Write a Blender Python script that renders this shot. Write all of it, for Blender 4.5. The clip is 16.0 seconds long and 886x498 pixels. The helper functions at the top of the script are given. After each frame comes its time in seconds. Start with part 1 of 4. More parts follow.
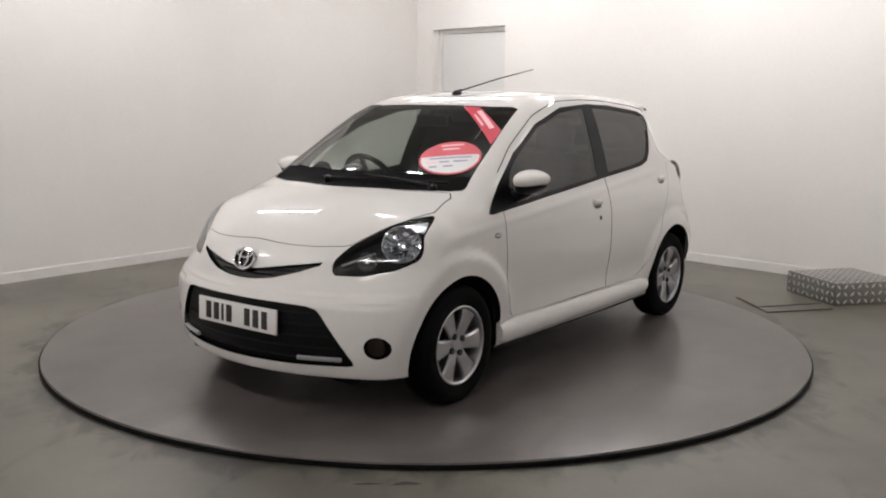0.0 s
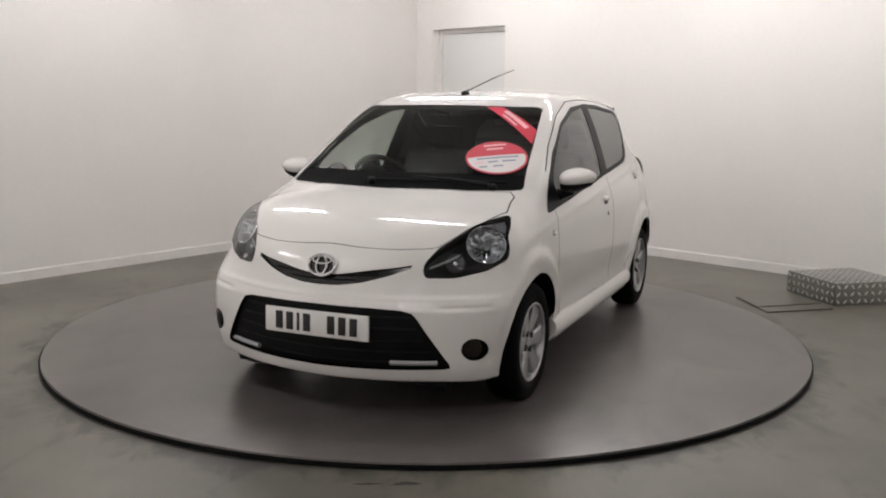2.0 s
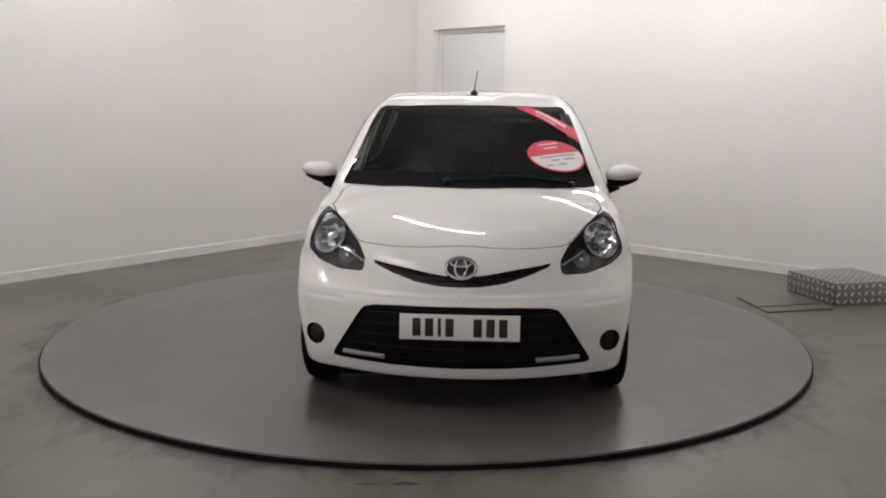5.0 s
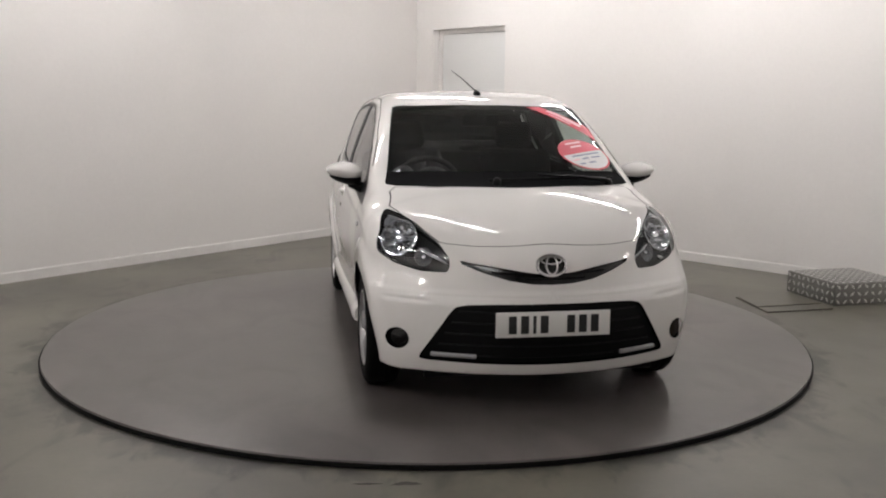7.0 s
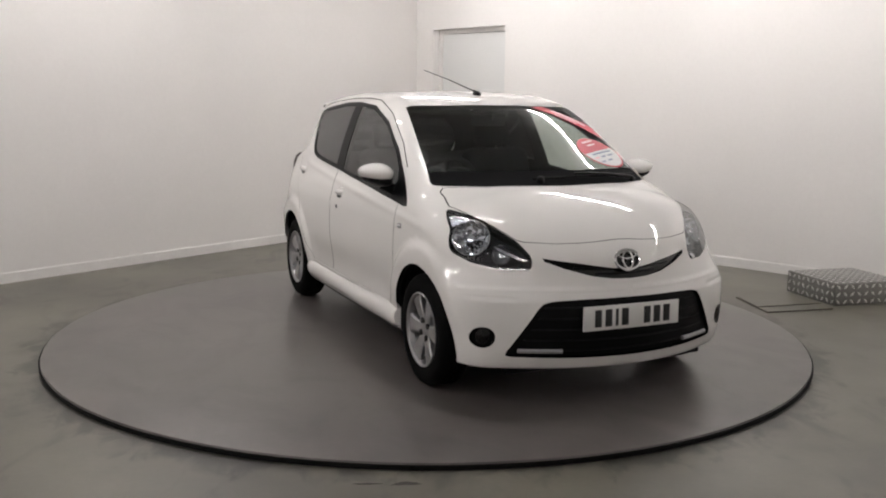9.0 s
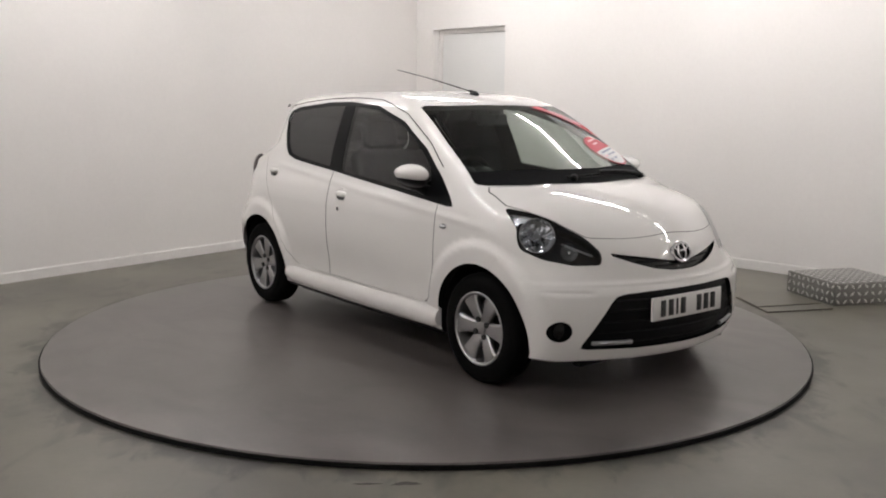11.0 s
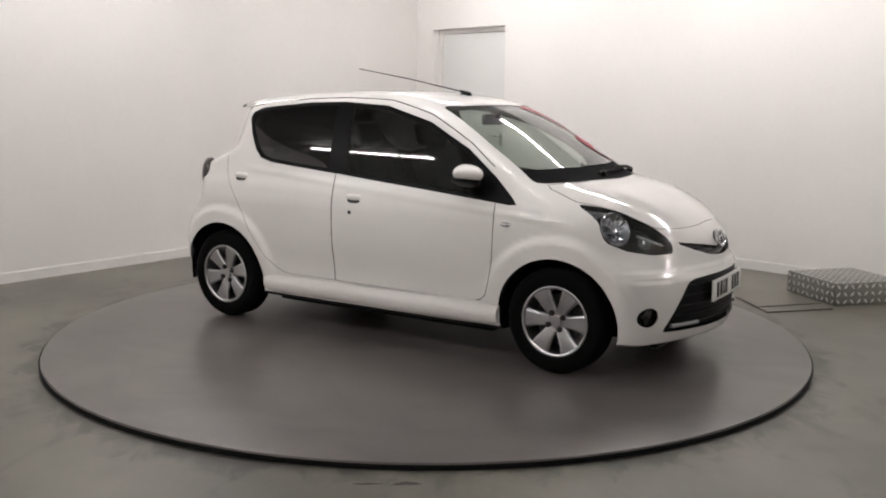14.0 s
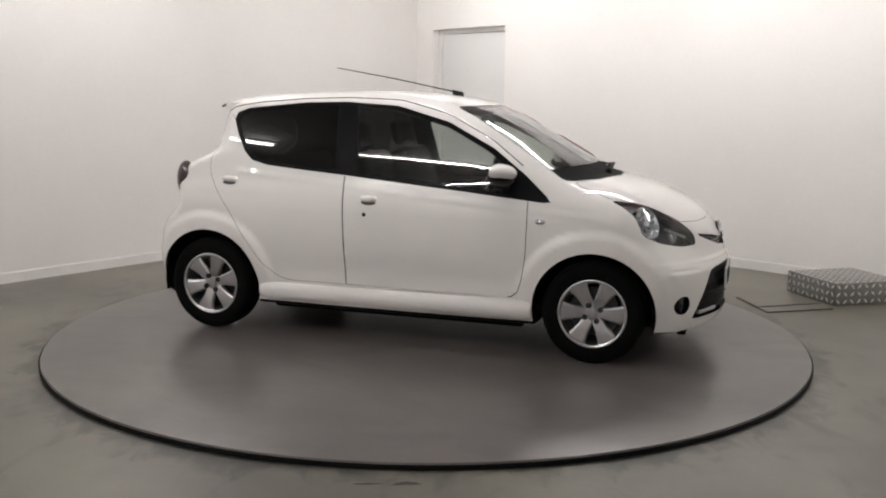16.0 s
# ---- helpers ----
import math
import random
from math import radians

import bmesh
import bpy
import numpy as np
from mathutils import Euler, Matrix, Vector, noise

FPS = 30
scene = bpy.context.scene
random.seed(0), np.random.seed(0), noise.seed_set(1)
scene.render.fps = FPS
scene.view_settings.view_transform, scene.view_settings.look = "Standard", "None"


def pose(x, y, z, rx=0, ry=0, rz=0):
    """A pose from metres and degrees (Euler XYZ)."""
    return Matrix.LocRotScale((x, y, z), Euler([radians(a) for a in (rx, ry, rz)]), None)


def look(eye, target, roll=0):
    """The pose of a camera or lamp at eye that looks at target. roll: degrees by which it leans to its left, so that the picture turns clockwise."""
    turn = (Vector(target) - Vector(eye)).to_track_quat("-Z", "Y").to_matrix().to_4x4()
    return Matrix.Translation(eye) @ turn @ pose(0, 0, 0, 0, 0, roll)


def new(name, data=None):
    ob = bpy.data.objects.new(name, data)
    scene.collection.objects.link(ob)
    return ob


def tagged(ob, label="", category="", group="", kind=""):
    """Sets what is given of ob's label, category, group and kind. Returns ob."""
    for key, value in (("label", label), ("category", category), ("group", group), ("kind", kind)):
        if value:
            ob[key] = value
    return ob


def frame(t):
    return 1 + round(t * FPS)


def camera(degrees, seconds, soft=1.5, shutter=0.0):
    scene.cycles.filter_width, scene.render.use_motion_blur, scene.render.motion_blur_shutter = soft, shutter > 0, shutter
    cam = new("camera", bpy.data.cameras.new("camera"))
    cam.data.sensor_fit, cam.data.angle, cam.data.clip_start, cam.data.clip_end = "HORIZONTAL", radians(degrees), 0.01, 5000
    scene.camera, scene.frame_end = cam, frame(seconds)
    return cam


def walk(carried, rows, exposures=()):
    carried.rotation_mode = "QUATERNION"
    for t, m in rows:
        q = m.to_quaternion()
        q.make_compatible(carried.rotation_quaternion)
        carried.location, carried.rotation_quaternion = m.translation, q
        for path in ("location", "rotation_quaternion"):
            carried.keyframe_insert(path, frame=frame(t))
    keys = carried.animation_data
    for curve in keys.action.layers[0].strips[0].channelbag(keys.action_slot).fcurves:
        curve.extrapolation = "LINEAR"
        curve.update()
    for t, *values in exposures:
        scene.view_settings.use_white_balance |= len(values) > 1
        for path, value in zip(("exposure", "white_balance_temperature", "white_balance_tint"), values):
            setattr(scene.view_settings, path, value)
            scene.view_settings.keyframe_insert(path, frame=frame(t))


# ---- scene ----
import itertools
from mathutils.geometry import delaunay_2d_cdt

# ---------------------------------------------------------------- camera
cam = camera(50.888, 16.0, soft=2.0)
EYE = Vector((0.0, -5.689, 1.387))
AIM = EYE + Vector((0.015 * 0.988, 0.9876, -0.15586))
walk(cam, [(0, look(EYE, AIM, 0.582)), (16, look(EYE, AIM, 0.582))],
     [(0, 0.14), (3.5, 0.0), (7, 0.0), (9, 0.05), (12.5, 0.13), (16, 0.18)])

# ---------------------------------------------------------------- world
world = bpy.data.worlds.new("world")
scene.world = world
world.use_nodes = True
world.node_tree.nodes["Background"].inputs[0].default_value = (0.6, 0.65, 0.7, 1)
world.node_tree.nodes["Background"].inputs[1].default_value = 0.02

FLOOR = -0.03          # the floor lies a little below the turntable's top
CEIL = 3.0
CORNER = (-0.16, 5.27)
LDIR = Vector((-0.628, -0.778, 0))     # along the left wall, from the corner
RDIR = Vector((0.7063, -0.7079, 0))    # along the right wall, from the corner
LLEN, RLEN = 9.0, 9.0


# ---------------------------------------------------------------- materials
def material(name, colour, rough=0.5, metal=0.0, grain=0.0, scale=8.0, bump=0.0, bump_scale=60.0, coat=0.0, spec=0.5,
             stains=0.0, stain_scale=1.3, rough_var=0.0, tint=None):
    """Principled material with variation at two scales."""
    m = bpy.data.materials.new(name)
    m.use_nodes = True
    nt = m.node_tree
    n, l = nt.nodes, nt.links
    b = n["Principled BSDF"]
    b.inputs["Roughness"].default_value = rough
    b.inputs["Metallic"].default_value = metal
    b.inputs["Coat Weight"].default_value = coat
    b.inputs["Coat Roughness"].default_value = 0.02
    b.inputs["Specular IOR Level"].default_value = spec
    b.inputs["Base Color"].default_value = (*colour, 1)
    if not (grain or stains or bump or rough_var):
        return m
    tc = n.new("ShaderNodeTexCoord")
    last = None
    rgb = n.new("ShaderNodeRGB")
    rgb.outputs[0].default_value = (*colour, 1)
    last = rgb.outputs[0]
    for amount, sc, det in ((grain, scale * 10, 4), (stains, stain_scale, 4)):
        if not amount:
            continue
        t = n.new("ShaderNodeTexNoise")
        t.inputs["Scale"].default_value = sc
        t.inputs["Detail"].default_value = det
        t.inputs["Roughness"].default_value = 0.55
        l.new(tc.outputs["Object"], t.inputs["Vector"])
        r = n.new("ShaderNodeMapRange")
        r.inputs["From Min"].default_value, r.inputs["From Max"].default_value = 0.1, 0.9
        r.inputs["To Min"].default_value, r.inputs["To Max"].default_value = 1 - 2 * amount, 1 + 2 * amount
        l.new(t.outputs["Fac"], r.inputs["Value"])
        mix = n.new("ShaderNodeMix")
        mix.data_type, mix.blend_type = "RGBA", "MULTIPLY"
        mix.inputs["Factor"].default_value = 1
        l.new(last, mix.inputs["A"])
        l.new(r.outputs[0], mix.inputs["B"])
        last = mix.outputs["Result"]
    l.new(last, b.inputs["Base Color"])
    if rough_var:
        t = n.new("ShaderNodeTexNoise")
        t.inputs["Scale"].default_value = stain_scale * 1.7
        t.inputs["Detail"].default_value = 7
        l.new(tc.outputs["Object"], t.inputs["Vector"])
        r = n.new("ShaderNodeMapRange")
        r.inputs["From Min"].default_value, r.inputs["From Max"].default_value = 0.3, 0.7
        r.inputs["To Min"].default_value, r.inputs["To Max"].default_value = rough - rough_var, rough + rough_var
        l.new(t.outputs["Fac"], r.inputs["Value"])
        l.new(r.outputs[0], b.inputs["Roughness"])
    if bump:
        t = n.new("ShaderNodeTexNoise")
        t.inputs["Scale"].default_value = bump_scale
        t.inputs["Detail"].default_value = 5
        l.new(tc.outputs["Object"], t.inputs["Vector"])
        bp = n.new("ShaderNodeBump")
        bp.inputs["Strength"].default_value = bump
        bp.inputs["Distance"].default_value = 0.01
        l.new(t.outputs["Fac"], bp.inputs["Height"])
        l.new(bp.outputs[0], b.inputs["Normal"])
    return m


def glass_material(name, tint, gloss_rough=0.0):
    """Thin tinted pane: clear through, mirror gloss by Fresnel."""
    m = bpy.data.materials.new(name)
    m.use_nodes = True
    nt = m.node_tree
    nt.nodes.clear()
    out = nt.nodes.new("ShaderNodeOutputMaterial")
    tr = nt.nodes.new("ShaderNodeBsdfTransparent")
    tr.inputs[0].default_value = (*tint, 1)
    gl = nt.nodes.new("ShaderNodeBsdfGlossy")
    gl.inputs["Roughness"].default_value = gloss_rough
    gl.inputs["Color"].default_value = (1, 1, 1, 1)
    lw = nt.nodes.new("ShaderNodeLayerWeight")
    lw.inputs["Blend"].default_value = 0.5
    pw = nt.nodes.new("ShaderNodeMath")
    pw.operation = "POWER"
    pw.inputs[1].default_value = 5.0
    fr = nt.nodes.new("ShaderNodeMath")
    fr.operation = "MULTIPLY_ADD"
    fr.inputs[1].default_value, fr.inputs[2].default_value = 0.9, 0.05
    nt.links.new(lw.outputs["Facing"], pw.inputs[0])
    nt.links.new(pw.outputs[0], fr.inputs[0])
    mix = nt.nodes.new("ShaderNodeMixShader")
    nt.links.new(fr.outputs[0], mix.inputs[0])
    nt.links.new(tr.outputs[0], mix.inputs[1])
    nt.links.new(gl.outputs[0], mix.inputs[2])
    nt.links.new(mix.outputs[0], out.inputs[0])
    return m


def glow_material(name, colour, strength):
    m = bpy.data.materials.new(name)
    m.use_nodes = True
    b = m.node_tree.nodes["Principled BSDF"]
    b.inputs["Base Color"].default_value = (*colour, 1)
    b.inputs["Emission Color"].default_value = (*colour, 1)
    b.inputs["Emission Strength"].default_value = strength
    return m


def floor_material(name, colour, rough, blotch, scuff=(0.56, 0.70), dirt=0.0, spec=0.5):
    """Worn coated concrete: cloudy blotches, darker scuffs, fine grain, and dirt gathered round the turntable's edge."""
    m = material(name, colour, rough, grain=0.03, scale=3, stains=blotch, stain_scale=0.9, bump=0.015, bump_scale=30, spec=spec)
    n, l = m.node_tree.nodes, m.node_tree.links
    b = n["Principled BSDF"]
    tc = n.new("ShaderNodeTexCoord")
    src = b.inputs["Base Color"].links[0].from_socket

    def darken(src, value, lo, hi, dark):
        r = n.new("ShaderNodeMapRange")
        r.interpolation_type = "SMOOTHSTEP"
        r.inputs["From Min"].default_value, r.inputs["From Max"].default_value = lo, hi
        r.inputs["To Min"].default_value, r.inputs["To Max"].default_value = 1.0, dark
        l.new(value, r.inputs["Value"])
        mix = n.new("ShaderNodeMix")
        mix.data_type, mix.blend_type = "RGBA", "MULTIPLY"
        mix.inputs["Factor"].default_value = 1
        l.new(src, mix.inputs["A"])
        l.new(r.outputs[0], mix.inputs["B"])
        return mix.outputs["Result"]

    def noise(sc, dist, stretch):
        t = n.new("ShaderNodeTexNoise")
        t.inputs["Scale"].default_value, t.inputs["Detail"].default_value = sc, 6
        t.inputs["Distortion"].default_value = dist
        mp = n.new("ShaderNodeMapping")
        mp.inputs["Scale"].default_value = (1.0, stretch, 1.0)
        mp.inputs["Rotation"].default_value = (0, 0, 0.7 + sc)
        l.new(tc.outputs["Object"], mp.inputs["Vector"])
        l.new(mp.outputs[0], t.inputs["Vector"])
        return t.outputs["Fac"]

    for sc, lo, hi, dark, dist in ((2.6, *scuff, 1 - 1.3 * blotch, 1.5), (0.55, 0.45, 0.75, 1 - 0.8 * blotch, 0.4)):
        src = darken(src, noise(sc, dist, 0.55), lo, hi, dark)
    if dirt:
        far = n.new("ShaderNodeVectorMath")
        far.operation = "LENGTH"
        l.new(tc.outputs["Object"], far.inputs[0])
        ring = n.new("ShaderNodeMapRange")
        ring.inputs["From Min"].default_value, ring.inputs["From Max"].default_value = 2.24, 2.50
        ring.inputs["To Min"].default_value, ring.inputs["To Max"].default_value = 1.0, 0.0
        l.new(far.outputs["Value"], ring.inputs["Value"])
        total = ring.outputs[0]
        for sc, weight, stretch in ((7.0, 2.0, 0.6), (1.1, 2.2, 1.0)):
            add = n.new("ShaderNodeMath")
            add.operation = "MULTIPLY_ADD"
            add.inputs[1].default_value = weight
            l.new(noise(sc, 0.8, stretch), add.inputs[0])
            l.new(total, add.inputs[2])
            total = add.outputs[0]
        src = darken(src, total, 2.55, 3.15, 1 - dirt)
    l.new(src, b.inputs["Base Color"])
    return m


M_WALL = material("wall_paint", (0.80, 0.777, 0.757), 0.6, grain=0.012, scale=3, bump=0.05, bump_scale=90, stains=0.03, stain_scale=0.6, spec=0.3)
M_SKIRT = material("skirting_paint", (0.79, 0.768, 0.748), 0.5, grain=0.02, scale=4, stains=0.06, stain_scale=2.5, spec=0.3)
# unseen ceiling, darker than the walls to dim bounce and glass reflections
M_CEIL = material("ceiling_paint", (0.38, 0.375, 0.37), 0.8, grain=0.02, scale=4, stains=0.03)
M_FLOOR = floor_material("painted_concrete", (0.119, 0.110, 0.088), 0.34, 0.34, (0.50, 0.78), 0.65)
M_TABLE = floor_material("turntable_coating", (0.112, 0.099, 0.094), 0.29, 0.20, (0.40, 0.78), spec=0.55)
M_RUBBER = material("black_rubber", (0.005, 0.005, 0.005), 0.75, grain=0.15, bump=0.1, spec=0.15)
M_DOOR = material("door_paint", (0.70, 0.70, 0.69), 0.4, grain=0.015, stains=0.02)
M_PAINT = material("white_car_paint", (0.77, 0.752, 0.732), 0.55, coat=1.0, spec=0.1, grain=0.006, scale=40, stains=0.012, stain_scale=3)
M_BLACK = material("black_plastic", (0.004, 0.004, 0.0045), 0.45, grain=0.1, bump=0.03, bump_scale=200, spec=0.14)
M_GLOSSBLACK = material("gloss_black", (0.004, 0.004, 0.0045), 0.16, grain=0.05, spec=0.4)
M_FRAME = material("satin_black_trim", (0.004, 0.004, 0.0045), 0.35, grain=0.05, spec=0.07)
M_LINER = material("dark_lining", (0.006, 0.006, 0.0065), 0.85, grain=0.15, spec=0.08)
# roof lining colour lowered so the cabin looks deeper in shade
M_HEADLINER = material("headliner_cloth", (0.05, 0.05, 0.048), 0.95, grain=0.1, spec=0.1)
M_SEAT = material("seat_cloth", (0.006, 0.006, 0.007), 0.9, grain=0.2, bump=0.1, bump_scale=250, spec=0.1)
M_TYRE = material("tyre_rubber", (0.0035, 0.0035, 0.0035), 0.75, grain=0.15, bump=0.08, bump_scale=120, spec=0.06)
M_ALLOY = material("alloy_silver", (0.47, 0.47, 0.48), 0.33, metal=1.0, grain=0.04)
M_CHROME = material("chrome", (0.75, 0.75, 0.77), 0.07, metal=1.0)
M_STEEL = material("dark_steel", (0.05, 0.05, 0.05), 0.5, metal=0.6, grain=0.1)
M_TREAD = material("tread_plate_alloy", (0.17, 0.166, 0.155), 0.42, metal=0.4, grain=0.08, stains=0.12, stain_scale=4)
M_TREADTOP = material("tread_lozenge_alloy", (0.52, 0.51, 0.485), 0.32, metal=0.6, grain=0.05)
M_PLATE = material("plate_white", (0.72, 0.71, 0.69), 0.35, grain=0.01)
M_PLATEBAR = material("plate_black", (0.012, 0.012, 0.012), 0.4)
M_RED = material("sticker_red", (0.56, 0.035, 0.065), 0.45, grain=0.02)
M_STWHITE = material("sticker_white", (0.72, 0.70, 0.70), 0.45, grain=0.02)
M_STGREY = material("sticker_print_grey", (0.28, 0.30, 0.40), 0.5)
M_STPINK = material("sticker_print_pink", (0.84, 0.52, 0.56), 0.5)
M_REFLECTOR = material("lamp_reflector", (0.62, 0.63, 0.66), 0.12, metal=1.0)
M_SMOKED = material("smoked_reflector", (0.28, 0.28, 0.29), 0.22, metal=1.0)
M_LAMPBEZEL = material("lamp_bezel", (0.008, 0.008, 0.009), 0.5, spec=0.1, grain=0.05)
M_TAIL = material("tail_lamp_red", (0.026, 0.013, 0.012), 0.22, coat=0.25)
M_AMBER = material("dull_lamp_blank", (0.016, 0.010, 0.006), 0.5, spec=0.2)
M_SCREEN = glass_material("windscreen_glass", (0.64, 0.70, 0.66))
M_SIDEGLASS = glass_material("side_glass", (0.68, 0.71, 0.69))
M_TINTGLASS = glass_material("tinted_rear_glass", (0.020, 0.020, 0.021))
M_LENS = glass_material("lamp_lens", (0.86, 0.88, 0.90))
M_MIRROR = material("mirror_glass", (0.8, 0.8, 0.8), 0.02, metal=1.0)
M_STRIP = material("light_strip_grey", (0.30, 0.30, 0.31), 0.3, grain=0.05)
M_STAIN = material("dark_floor_stain", (0.030, 0.026, 0.022), 0.6, grain=0.2, stains=0.3, stain_scale=6)
M_TUBE = glow_material("fluorescent_tube", (1.0, 0.965, 0.955), 66.0)


# ---------------------------------------------------------------- mesh helpers
def finish(name, verts, faces, mat, parent=None, label="", smooth=False, normals=None, location=None):
    me = bpy.data.meshes.new(name)
    me.from_pydata([tuple(map(float, v)) for v in verts], [], [tuple(map(int, f)) for f in faces])
    me.materials.append(mat)
    if smooth or normals is not None:
        me.shade_smooth()
    if normals is not None:
        me.normals_split_custom_set_from_vertices([tuple(map(float, v)) for v in normals])
    ob = new(name, me)
    if parent:
        ob.parent = parent
    if label:
        ob["label"] = label
    return ob


def part(name, bm, mat, parent=None, label="", smooth=True, angle=35):
    me = bpy.data.meshes.new(name)
    bmesh.ops.recalc_face_normals(bm, faces=bm.faces)
    bm.to_mesh(me)
    bm.free()
    me.materials.append(mat)
    if smooth:
        me.shade_smooth()
        me.set_sharp_from_angle(angle=radians(angle))
    ob = new(name, me)
    if parent:
        ob.parent = parent
    if label:
        ob["label"] = label
    return ob


def box(bm, sx, sy, sz, m=None, bevel=0.0, seg=2):
    r = bmesh.ops.create_cube(bm, size=1.0, matrix=(m or Matrix()) @ Matrix.Diagonal((sx, sy, sz, 1)))
    if bevel:
        es = list({e for v in r["verts"] for e in v.link_edges})
        bmesh.ops.bevel(bm, geom=es, offset=bevel, segments=seg, profile=0.5, affect="EDGES")
    return bm


def slab(bm, outline, z0, z1, m=None):
    """A prism over a plan outline."""
    m = m or Matrix()
    lo = [bm.verts.new(m @ Vector((x, y, z0))) for x, y in outline]
    hi = [bm.verts.new(m @ Vector((x, y, z1))) for x, y in outline]
    k = len(lo)
    bm.faces.new(lo[::-1])
    bm.faces.new(hi)
    for i in range(k):
        bm.faces.new((lo[i], lo[(i + 1) % k], hi[(i + 1) % k], hi[i]))
    return bm


def lathe(bm, profile, steps, m=None, closed=False):
    """Turn a profile of (radius, height) round the z axis."""
    m = m or Matrix()
    rings = []
    for r, h in profile:
        rings.append([bm.verts.new(m @ Vector((r * math.cos(a), r * math.sin(a), h)))
                      for a in (2 * math.pi * i / steps for i in range(steps))])
    pairs = list(zip(rings, rings[1:])) + ([(rings[-1], rings[0])] if closed else [])
    for A, B in pairs:
        for i in range(steps):
            j = (i + 1) % steps
            bm.faces.new((A[i], A[j], B[j], B[i]))
    if not closed:
        if profile[0][0] > 1e-6:
            bm.faces.new(rings[0][::-1])
        if profile[-1][0] > 1e-6:
            bm.faces.new(rings[-1])
    return bm


def tube(bm, pts, rad, n=8, cap=True):
    """A round bar along points; rad is a number or one radius a point."""
    pts = [Vector(p) for p in pts]
    rings = []
    for i, p in enumerate(pts):
        d = (pts[min(i + 1, len(pts) - 1)] - pts[max(i - 1, 0)]).normalized()
        a = d.orthogonal().normalized() if i == 0 else (a - d * a.dot(d)).normalized()
        b = d.cross(a)
        r = rad[i] if isinstance(rad, (list, tuple)) else rad
        rings.append([bm.verts.new(p + (a * math.cos(q) + b * math.sin(q)) * r) for q in (2 * math.pi * j / n for j in range(n))])
    for A, B in zip(rings, rings[1:]):
        for i in range(n):
            bm.faces.new((A[i], A[(i + 1) % n], B[(i + 1) % n], B[i]))
    if cap:
        bm.faces.new(rings[0][::-1])
        bm.faces.new(rings[-1])
    return bm


# ---------------------------------------------------------------- room
def wall_frame(direction, inward):
    """A space with x along the wall from the corner, y into the room, z up."""
    d = direction.normalized()
    m = Matrix(((d.x, inward.x, 0, CORNER[0]), (d.y, inward.y, 0, CORNER[1]), (0, 0, 1, 0), (0, 0, 0, 1)))
    return m


RN = Vector((-0.7079, -0.7063, 0))
LN = Vector((0.778, -0.628, 0))
MR, ML = wall_frame(RDIR, RN), wall_frame(LDIR, LN)
DOOR0, DOOR1, DOORTOP, REVEAL = 0.262, 1.335, 2.19, 0.11
WALLT = 0.22


def put(bm, m, x0, x1, y0, y1, z0, z1):
    box(bm, x1 - x0, y1 - y0, z1 - z0, m @ Matrix.Translation(((x0 + x1) / 2, (y0 + y1) / 2, (z0 + z1) / 2)))


